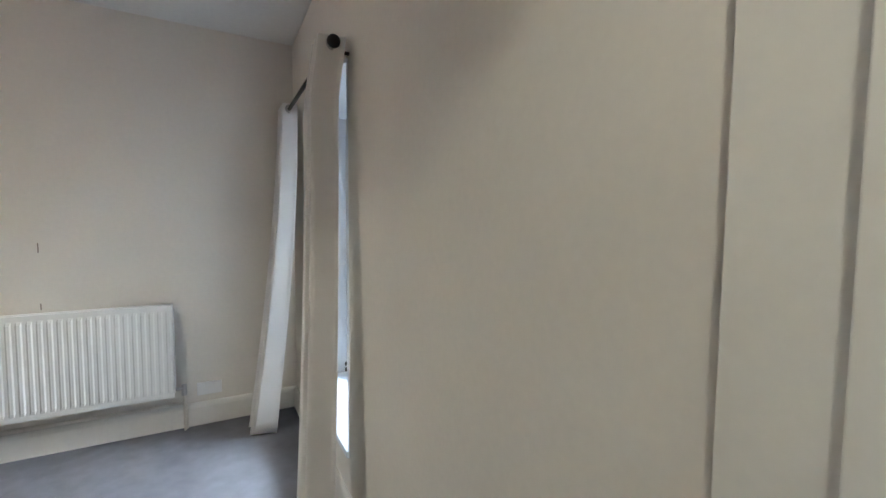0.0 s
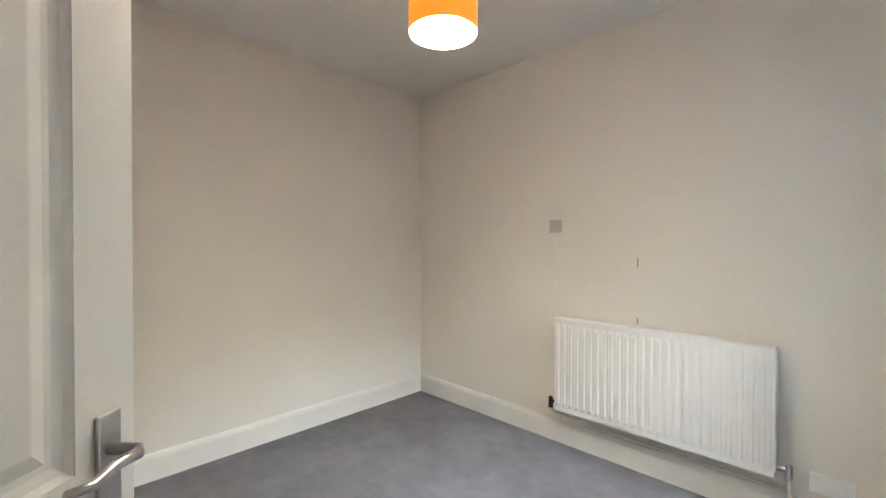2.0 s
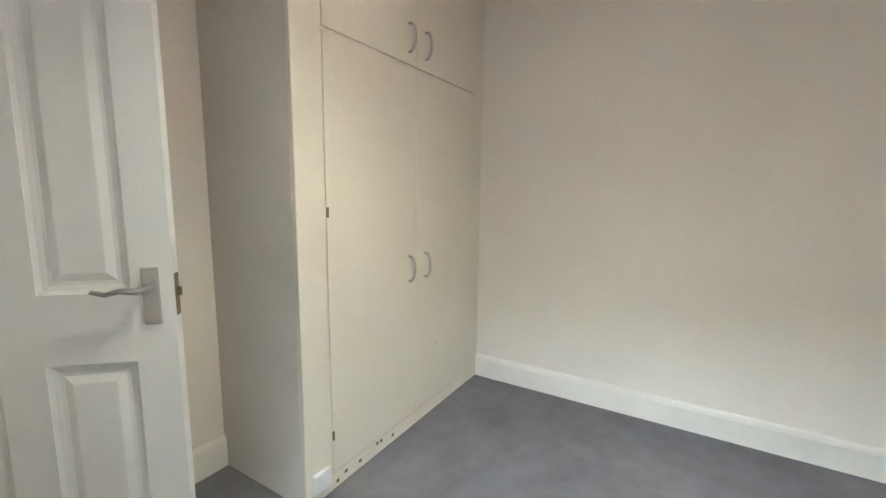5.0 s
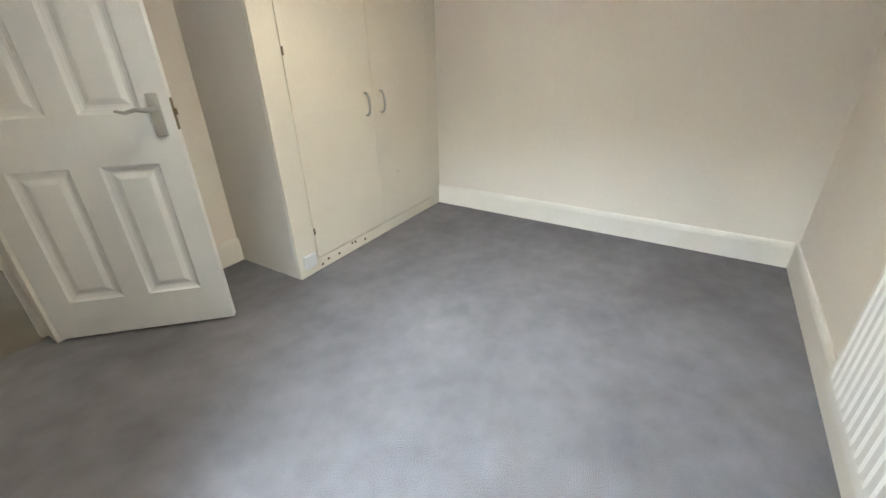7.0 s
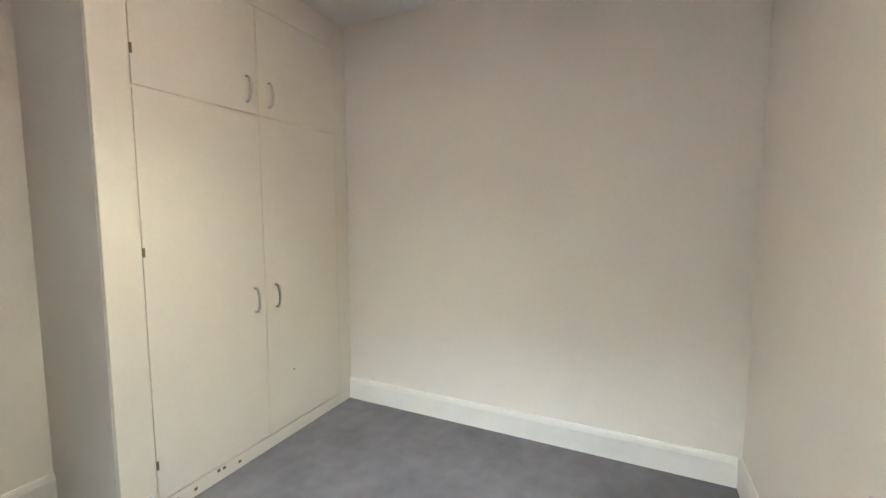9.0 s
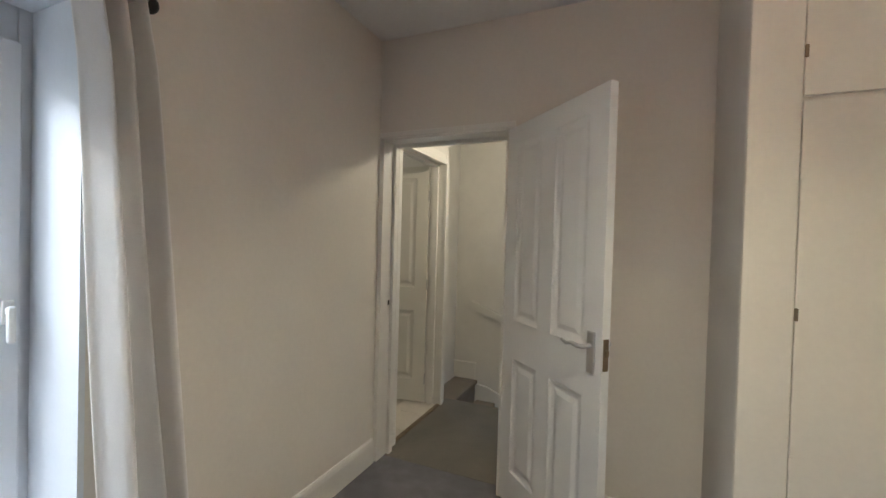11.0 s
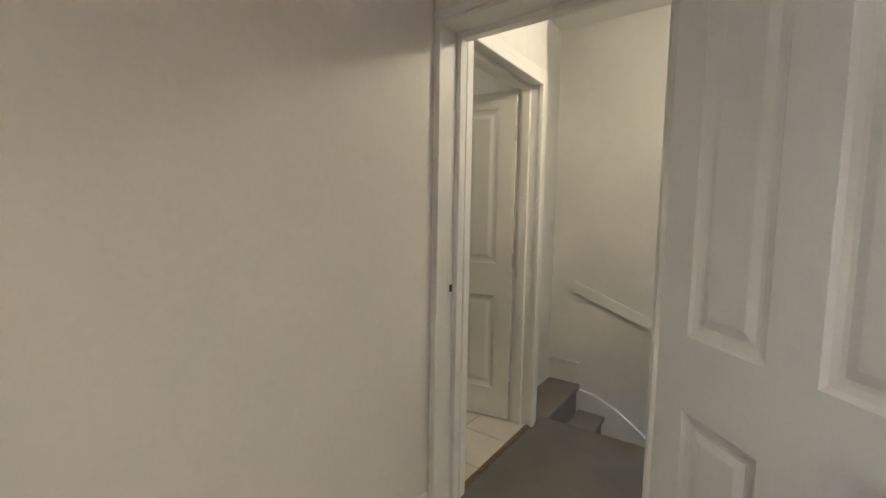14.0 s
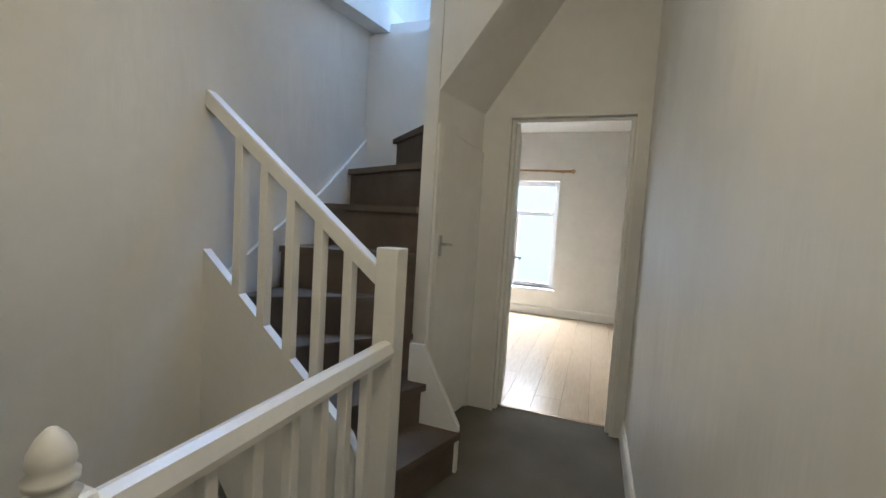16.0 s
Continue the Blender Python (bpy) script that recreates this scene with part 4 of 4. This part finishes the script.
for i in range(5):
    for j in range(4):
        if tile_me is None:
            o = part("tile", box((0.002, 0.002, -0.012), (0.296, 0.296, 0.0), 0.002), M_TILE, bath_floor)
            tile_me = o.data
        else:
            o = new("tile", tile_me)
            o.parent = bath_floor
        o.location = (0.01 + i * 0.3, -1.05 + j * 0.3, 0.0)
part("threshold_strip", box((-0.012, B0, -0.002), (0.02, B1, 0.006), 0.002), M_BRASS, bath_floor)

# ---- front room ----
FY0, FY1 = -3.2, 1.6
structure("floor_front_room", box((FRONT_X - 0.1, FY0, -0.14), (HW - 0.12, FY1, -0.014)), M_GROUT, "sub-floor of the front room", "floor")
structure("ceiling_front_room", box((FRONT_X - 0.2, FY0, H), (HW - 0.12, FY1, H + 0.1)), M_CEIL, "white front-room ceiling", "ceiling")
QY0, QY1, QZ0, QZ1 = -2.25, -1.07, 0.38, 1.92
structure("wall_front_west", boxes(((FRONT_X - 0.25, FY0, -0.1), (FRONT_X, QY0, H)), ((FRONT_X - 0.25, QY1, -0.1), (FRONT_X, FY1, H)), ((FRONT_X - 0.25, QY0, -0.1), (FRONT_X, QY1, QZ0)), ((FRONT_X - 0.25, QY0, QZ1), (FRONT_X, QY1, H))), M_HALL, "white front-room wall with a sash window", "wall")
structure("wall_front_sides", boxes(((FRONT_X, FY0 - 0.1, -0.1), (HW - 0.12, FY0, H)), ((FRONT_X, FY1, -0.1), (HW - 0.12, FY1 + 0.1, H)), ((HW - 0.12, FY0, -0.1), (HW - 0.06, CUP_Y - 0.002, H)), ((HW - 0.12, HN + 0.002, -0.1), (HW - 0.06, FY1, H))), M_HALL, "white front-room side walls", "wall")
skirting("baseboard_front_room", (FRONT_X, FY0), (FRONT_X, FY1), (1, 0), 0.12)
w2 = thing("window_2", "white casement window in the front room", "window", kind="structure")
f2 = bmesh.new()
xf0, xf1 = FRONT_X - 0.16, FRONT_X - 0.10
for a, b in (((QY0, QZ0), (QY0 + 0.07, QZ1)), ((QY1 - 0.07, QZ0), (QY1, QZ1)), ((QY0 + 0.07, QZ0), (QY1 - 0.07, QZ0 + 0.07)), ((QY0 + 0.07, QZ1 - 0.07), (QY1 - 0.07, QZ1)), ((QY0 + 0.07, 1.42), (QY1 - 0.07, 1.49)), ((-1.70, QZ0 + 0.07), (-1.63, 1.42))):
    add_box(f2, (xf0, a[0], a[1]), (xf1, b[0], b[1]), 0.006)
part("window_frame", f2, M_UPVC, w2)
pn = part("pane", box((FRONT_X - 0.133, QY0 + 0.07, QZ0 + 0.07), (FRONT_X - 0.127, QY1 - 0.07, QZ1 - 0.07)), M_GLASS, w2)
pn.visible_shadow = False
part("window_sill", box((FRONT_X - 0.11, QY0 - 0.03, QZ0 - 0.03), (FRONT_X + 0.05, QY1 + 0.03, QZ0), 0.006), M_UPVC, w2)
cp2 = thing("wooden_curtain_pole", "short pine curtain pole over the front-room window", "curtain pole")
part("rod", tube(bmesh.new(), [(FRONT_X + 0.08, -2.55, 2.05), (FRONT_X + 0.08, -0.92, 2.05)], 0.018, 12), M_POLEWOOD, cp2, smooth=True)
part("finial", lathe(bmesh.new(), [(0.006, -0.03), (0.026, -0.01), (0.028, 0.01), (0.006, 0.03)], 12, (FRONT_X + 0.08, -0.90, 2.05)), M_POLEWOOD, cp2)
part("bracket", box((FRONT_X, -1.06, 2.03), (FRONT_X + 0.08, -1.03, 2.07), 0.004), M_POLEWOOD, cp2)
lam = thing("laminate_floor", "pale oak laminate floor boards", "floor boards", kind="structure")
for j in range(20):
    x0 = FRONT_X - (0.43 * j) % 1.28
    while x0 < HW - 0.125:
        a, e = max(x0, FRONT_X), min(x0 + 1.28, HW - 0.124)
        if e - a > 0.05:
            part("plank", box((a + 0.0008, -3.0 + j * 0.193, -0.014), (e - 0.0008, -3.0 + j * 0.193 + 0.1915, 0.0), 0.0012), M_LAMINATE, lam)
        x0 += 1.28
structure("door_threshold_front", box((HW - 0.13, O0, -0.02), (HW - 0.10, O1, 0.004), 0.002), M_BRASS, "metal threshold strip between carpet and laminate", "threshold")
# emissive sheet far outside, added to make the front-room window bright
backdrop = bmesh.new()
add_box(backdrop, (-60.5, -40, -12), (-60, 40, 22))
structure("backdrop", backdrop, M_BACK, "pale glowing sheet in place of the bright distance across the street", "backdrop")
beam = slab(bmesh.new(), [(-1.97, 2.47), (-3.46, 2.66), (-3.57, 2.82), (-1.97, 2.82)], 1, HS - 0.03, HS + 0.10)
structure("trim_upper_floor", beam, M_TRIM, "white painted edge of the upper floor over the stairs", "trim")

# ---- yard seen through the bedroom window ----
EY = 1.38      # face of the rear wing's grey wall
structure("ground", box((-30, -30, -2.9), (60, 60, -2.75)), M_TARMAC, "grey concrete ground around the houses", "ground")
structure("yard", box((0.42, EY - 0.2, -2.75), (5.3, 5.0, -2.1)), M_TARMAC, "damp concrete back yard", "ground")
wing = thing("rear_wing", "grey rendered rear wing of the house", "house")
HX0, HX1, HZ0, HZ1 = 1.02, 1.60, 0.80, 1.56
part("wall", boxes(((0.42, EY - 0.25, -2.75), (HX0, EY, 2.0)), ((HX1, EY - 0.25, -2.75), (3.55, EY, 2.0)), ((HX0, EY - 0.25, -2.75), (HX1, EY, HZ0)), ((HX0, EY - 0.25, HZ1), (HX1, EY, 2.0)), ((3.3, -1.0, -2.75), (3.55, EY - 0.25, 2.0)), ((2.41, -1.2, -2.75), (2.6, EY - 0.25, 2.6))), M_RENDER, wing)
rw = part("window", boxes(((HX0, EY - 0.11, HZ0), (HX0 + 0.055, EY - 0.04, HZ1)), ((HX1 - 0.055, EY - 0.11, HZ0), (HX1, EY - 0.04, HZ1)), ((HX0 + 0.055, EY - 0.11, HZ0), (HX1 - 0.055, EY - 0.04, HZ0 + 0.055)), ((HX0 + 0.055, EY - 0.11, HZ1 - 0.055), (HX1 - 0.055, EY - 0.04, HZ1)), ((1.30, EY - 0.2, HZ0 + 0.055), (1.35, EY - 0.04, HZ1 - 0.055)), bevel=0.005), M_UPVC, wing, "small white casement window")
part("pane", box((HX0 + 0.05, EY - 0.08, HZ0 + 0.05), (HX1 - 0.05, EY - 0.07, HZ1 - 0.05)), M_PANE2, rw)
part("sill", box((HX0 - 0.05, EY - 0.13, HZ0 - 0.07), (HX1 + 0.06, EY + 0.05, HZ0 - 0.003), 0.01), M_STONE, rw, "dark stone sill")
part("reveal", boxes(((HX1 - 0.012, EY - 0.13, HZ0), (HX1 + 0.03, EY + 0.004, HZ1 + 0.03)), ((HX0 - 0.03, EY - 0.13, HZ1), (HX1, EY + 0.004, HZ1 + 0.03))), M_STONE, rw)
part("eaves", box((0.42, EY - 0.3, 2.0), (3.65, EY + 0.09, 2.03), 0.004), M_WPIPE, wing, "pale soffit board")
part("roof", slab(bmesh.new(), [(EY + 0.12, 2.05), (-1.2, 3.1), (-1.2, 3.2), (EY + 0.12, 2.12)], 0, 0.42, 3.7), M_SLATE, wing, "slate roof")
gb = bmesh.new()
prof = [(EY + 0.085 + 0.055 * math.cos(a), 2.05 + 0.055 * math.sin(a)) for a in (math.pi + math.pi * k / 10 for k in range(11))]
slab(gb, prof + [(EY + 0.135, 2.06), (EY + 0.035, 2.06)], 0, 0.45, 3.6)
part("gutter", gb, M_WPIPE, wing, "half-round pale gutter")
part("fascia", box((0.42, EY + 0.005, 1.93), (3.62, EY + 0.025, 2.0), 0.003), M_WPIPE, wing)
part("spout", tube(bmesh.new(), [(2.6, EY - 0.02, 1.80), (2.6, EY + 0.13, 1.79)], 0.045, 12), M_BLACK, wing, "dark stub of an old vent pipe")

dp = thing("soil_pipe", "large pale grey soil pipe with a swan-neck on the wing wall", "drainpipe")
sp_ = [(3.2, 1.845, 3.6), (3.2, 1.845, 2.22), (3.2, 1.835, 2.12), (3.2, 1.79, 2.05), (3.2, 1.70, 2.01), (3.2, 1.58, 1.99), (3.2, 1.52, 1.95), (3.2, 1.49, 1.86)]
part("swan_neck", tube(bmesh.new(), sp_, 0.052, 16), M_WPIPE, dp, smooth=True)
part("stack", tube(bmesh.new(), [(3.2, 1.49, 1.86), (3.2, 1.49, -2.7)], 0.055, 16), M_WPIPE, dp, smooth=True)
for z in (1.84, 1.45, 0.6, -0.2):
    part("collar", tube(bmesh.new(), [(3.2, 1.49, z - 0.03), (3.2, 1.49, z + 0.03)], 0.066, 16), M_WPIPE, dp)
part("collar", tube(bmesh.new(), [(3.2, 1.845, 2.19), (3.2, 1.845, 2.25)], 0.066, 16), M_WPIPE, dp)
part("branch", tube(bmesh.new(), [(3.2, 1.49, -0.16), (2.6, 1.46, -0.11), (1.72, 1.44, -0.02)], 0.058, 16), M_WPIPE, dp, smooth=True)
part("branch_end", tube(bmesh.new(), [(1.95, 1.445, -0.05), (1.70, 1.44, -0.02), (1.63, 1.40, 0.02), (1.62, 1.36, 0.03)], [0.072, 0.072, 0.068, 0.06], 16), M_WPIPE, dp, smooth=True)
dw = thing("waste_pipes", "thin pale waste pipes clipped beside the soil pipe", "waste pipes")
part("pipe", tube(bmesh.new(), [(3.2, 1.68, 2.0), (3.2, 1.68, -2.7)], 0.024, 10), M_WPIPE, dw, smooth=True)
part("pipe", tube(bmesh.new(), [(3.25, 1.40, 2.0), (3.25, 1.40, -2.7)], 0.02, 10), M_WPIPE, dw, smooth=True)
part("pipe", tube(bmesh.new(), [(3.1, 1.44, -0.35), (2.3, 1.43, -0.34), (1.9, 1.43, -0.27), (1.55, 1.43, -0.22)], 0.026, 10), M_WPIPE, dw, smooth=True)
part("pipe", tube(bmesh.new(), [(3.2, 1.62, 0.0), (3.2, 1.60, -0.5), (3.2, 1.64, -0.9), (3.2, 1.66, -2.7)], 0.014, 8), M_CREAMR, dw, smooth=True)
part("cap", tube(bmesh.new(), [(1.42, 1.38, -0.20), (1.42, 1.46, -0.20)], 0.032, 12), M_WPIPE, dw)
for k in range(3):
    part("clip", box((3.165, 1.64, 1.2 - k * 0.8), (3.235, 1.72, 1.23 - k * 0.8), 0.004), M_WPIPE, dw)
for k, (y, z0) in enumerate(((1.73, 2.0), (1.60, 2.1), (1.32, 2.1), (1.2, 2.2))):
    part("cable", tube(bmesh.new(), [(3.8, y, z0), (3.8, y + 0.01, 3.0), (3.8, y, 4.0)], 0.008, 6), M_WPIPE, dw)
lp = thing("leaning_board", "weathered timber board leaning on the wing wall", "board")
pb_ = slab(bmesh.new(), [(2.72, -0.10), (2.80, -0.12), (2.36, 0.88), (2.30, 0.90), (2.27, 0.86)], 1, EY + 0.02, EY + 0.05)
part("board", pb_, M_FENCE, lp)

# concrete steps and the walls beside them
stp = thing("garden_steps", "mossy concrete garden steps with pale nosings", "steps")
for k in range(13):
    x, z = 2.9 + 0.26 * k, -1.385 + 0.158 * k
    # step blocks are coloured darker than the treads laid on them
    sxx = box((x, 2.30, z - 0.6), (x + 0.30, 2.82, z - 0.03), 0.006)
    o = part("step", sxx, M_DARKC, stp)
    part("nosing", box((x - 0.02, 2.30, z - 0.035), (x + 0.29, 2.82, z), 0.010), M_CONC, o, "pale tread")
gh = thing("steps_handrail", "thin pale painted handrail beside the garden steps", "handrail")
for k in range(4):
    x, z = 3.0 + 0.85 * k, -1.33 + 0.52 * k
    part("post", tube(bmesh.new(), [(x, 2.28, z), (x, 2.28, z + 0.85)], 0.018, 8), M_CREAMR, gh)
part("rail", tube(bmesh.new(), [(2.95, 2.28, -0.52), (5.6, 2.28, 1.10)], 0.02, 8), M_CREAMR, gh)
structure("wall_steps_side", slab(bmesh.new(), [(2.9, -2.75), (2.9, 0.9), (6.0, 1.14), (6.0, -2.75)], 1, 2.86, 3.1), M_WRENDER, "white rendered wall rising beside the steps", "wall")
structure("wall_yard_white", box((6.0, 2.0, -2.75), (6.2, 6.0, 1.14)), M_WRENDER, "white rendered garden wall", "wall")
structure("wall_retaining", boxes(((5.3, 0.6, -2.75), (6.0, 2.27, -0.26)), ((5.28, 1.95, -0.45), (5.42, 2.2, -0.24))), M_CREAMR, "cream rendered retaining wall", "wall")
structure("wall_yard_north", box((0.42, 3.02, -2.75), (2.9, 3.25, 2.6)), M_WRENDER, "white rendered neighbouring wall", "wall")
nd = thing("neighbour_downpipe", "white plastic downpipe on the neighbouring wall", "drainpipe")
part("pipe", tube(bmesh.new(), [(2.6, 2.96, 1.75), (2.6, 2.96, -2.6)], 0.035, 12), M_WPIPE, nd, smooth=True)
part("swan_neck", tube(bmesh.new(), [(2.3, 2.98, 2.05), (2.45, 2.97, 1.95), (2.58, 2.96, 1.83), (2.6, 2.96, 1.75)], 0.037, 12), M_WPIPE, nd, smooth=True)
cg = thing("corrugated_gate", "grey corrugated metal sheet against the retaining wall", "gate")
cb = bmesh.new()
nc = 44
vv = [[cb.verts.new((5.27 - 0.012 * (k % 2), 1.53 + 0.64 * k / nc, z)) for k in range(nc + 1)] for z in (-2.2, -0.90)]
ww = [[cb.verts.new((5.295, 1.53 + 0.64 * k / nc, z)) for k in (0, nc)] for z in (-2.2, -0.90)]
for k in range(nc):
    cb.faces.new((vv[0][k], vv[0][k + 1], vv[1][k + 1], vv[1][k]))
cb.faces.new((ww[0][0], ww[0][1], ww[1][1], ww[1][0]))
part("sheet", cb, M_CORR, cg)
part("post", box((5.22, 1.44, -2.2), (5.29, 1.51, -0.86), 0.004), M_CREAMR, cg)

# raised timber deck with slatted screen
dk = thing("timber_deck", "weathered timber deck screen with horizontal slats", "deck")
for y in (1.52, 2.12, 2.24):
    part("post", box((4.80, y - 0.045, -0.10 if y > 2 else 0.2), (4.89, y + 0.045, 1.47), 0.006), M_FENCE, dk)
for k in range(6):
    z = 0.30 + k * 0.19
    part("slat", box((4.77, 1.40, z), (4.80, 2.13, z + (0.115 if k else 0.16)), 0.005), M_FENCEX, dk)
part("top_rail", box((4.74, 1.38, 1.44), (4.92, 2.30, 1.485), 0.006), M_FENCEX, dk)
part("deck_board", box((4.76, 1.38, 0.18), (5.9, 2.20, 0.25), 0.006), M_FENCEX, dk)
part("prop", tube(bmesh.new(), [(4.86, 2.06, 0.2), (4.95, 2.05, -0.45)], 0.032, 8), M_FENCE, dk)
part("footing", box((4.82, 1.93, -0.52), (5.28, 2.2, -0.45), 0.008), M_CONC, dk)
part("footing_pier", box((4.86, 1.98, -2.7), (5.28, 2.15, -0.52), 0.008), M_CREAMR, dk)
part("skirt", box((5.45, 1.38, -0.25), (5.5, 2.05, 0.19), 0.004), M_BROWN, dk, "brown boarding below the deck")
for k in range(4):
    part("back_board", box((5.85, 1.35, 0.32 + k * 0.27), (5.88, 2.05, 0.56 + k * 0.27), 0.004), M_ORANGE, dk, "orange-stained back board")
fn = thing("garden_fence", "weathered grey close-board fence on the white wall", "fence")
for k in range(22):
    y = 2.05 + k * 0.155
    part("board", box((6.05, y, 1.12), (6.075, y + 0.145, 1.66 + 0.05 * ((k * 7) % 3)), 0.004), M_FENCE, fn)
ob_ = thing("orange_shed", "orange timber shed behind the fence", "shed")
for k in range(5):
    part("board", box((9.5, 1.98 + k * 0.138, 1.2), (9.54, 1.98 + k * 0.138 + 0.135, 2.30), 0.004), M_ORANGE, ob_)
part("roof_edge", box((9.42, 1.92, 2.30), (10.4, 2.72, 2.37), 0.01), M_FENCE, ob_)
part("side", box((9.54, 1.98, 1.2), (10.3, 2.66, 2.3), 0.004), M_ORANGE, ob_)
ss = thing("slate_outhouse", "dark slate-clad outhouse beyond the deck", "outhouse")
part("wall", box((9.4, 0.75, 0.5), (10.4, 1.62, 2.34), 0.01), M_SLATE, ss)
part("coping", box((9.33, 0.70, 2.34), (10.45, 1.70, 2.42), 0.01), M_CONC, ss)


def house(name, label, x, y0, y1, z1, material, wins):
    h_ = thing(name, label, "house")
    part("wall", box((x, y0, -2.75), (x + 6, y1, z1)), material, h_)
    part("roof", slab(bmesh.new(), [(x - 0.25, z1), (x + 3, z1 + 2.2), (x + 6.2, z1)], 1, y0 - 0.1, y1 + 0.1), M_SLATE, h_)
    for yy, zz, w_, hh in wins:
        wd = part("window", boxes(((x - 0.03, yy, zz), (x + 0.02, yy + 0.06, zz + hh)), ((x - 0.03, yy + w_ - 0.06, zz), (x + 0.02, yy + w_, zz + hh)), ((x - 0.03, yy + 0.06, zz), (x + 0.02, yy + w_ - 0.06, zz + 0.06)), ((x - 0.03, yy + 0.06, zz + hh - 0.06), (x + 0.02, yy + w_ - 0.06, zz + hh))), M_UPVC, h_)
        part("pane", box((x - 0.006, yy + 0.05, zz + 0.05), (x - 0.002, yy + w_ - 0.05, zz + hh - 0.05)), M_PANE2, wd)
    return h_


house("neighbour_house", "tall white rendered house behind the yard", 10.6, 1.45, 8.0, 7.5, M_WRENDER, ((5.6, 3.2, 1.0, 1.3),))
house("far_house", "pale rendered house further up the slope", 16.0, -6.0, 1.3, 6.8, M_WRENDER, ((0.2, 3.6, 0.5, 0.6), (-2.0, 3.2, 1.0, 1.3)))
vb_ = thing("wall_vent", "small tan vent box on the far wall", "vent")
part("box", box((10.3, 1.05, 2.9), (10.6, 1.28, 3.2), 0.01), M_CREAMR, vb_)
part("hood", box((10.25, 1.0, 3.2), (10.6, 1.33, 3.25), 0.005), M_WPIPE, vb_)
structure("wall_far_white", box((10.6, -3.0, -2.75), (10.8, 1.45, 3.6)), M_WRENDER, "white rendered garden wall at the back", "wall")


# moss and ivy along the steps
moss = bmesh.new()
rnd = random.Random(5)
for k in range(520):
    x = rnd.uniform(2.9, 5.9)
    z = -1.385 + 0.158 * (x - 2.9) / 0.26 + rnd.random() ** 2 * 0.42
    y = 2.85 - rnd.random() ** 2 * 0.16
    s_ = rnd.uniform(0.02, 0.055)
    n_ = Vector((rnd.uniform(-1, 0.2), -1, rnd.uniform(-0.2, 1))).normalized()
    u = n_.orthogonal().normalized() * s_
    w_ = n_.cross(u) * rnd.uniform(0.6, 1.0)
    o = Vector((x, y, z))
    moss.faces.new([moss.verts.new(o + q) for q in (u, 0.4 * u + w_ * 0.8, -u * 0.7 + w_ * 0.3 + n_ * 0.012, -u, -0.3 * u - w_ * 0.8)])
tagged(part("ivy", moss, M_MOSS), "dark green ivy and moss along the steps", "ivy", kind="stuff")
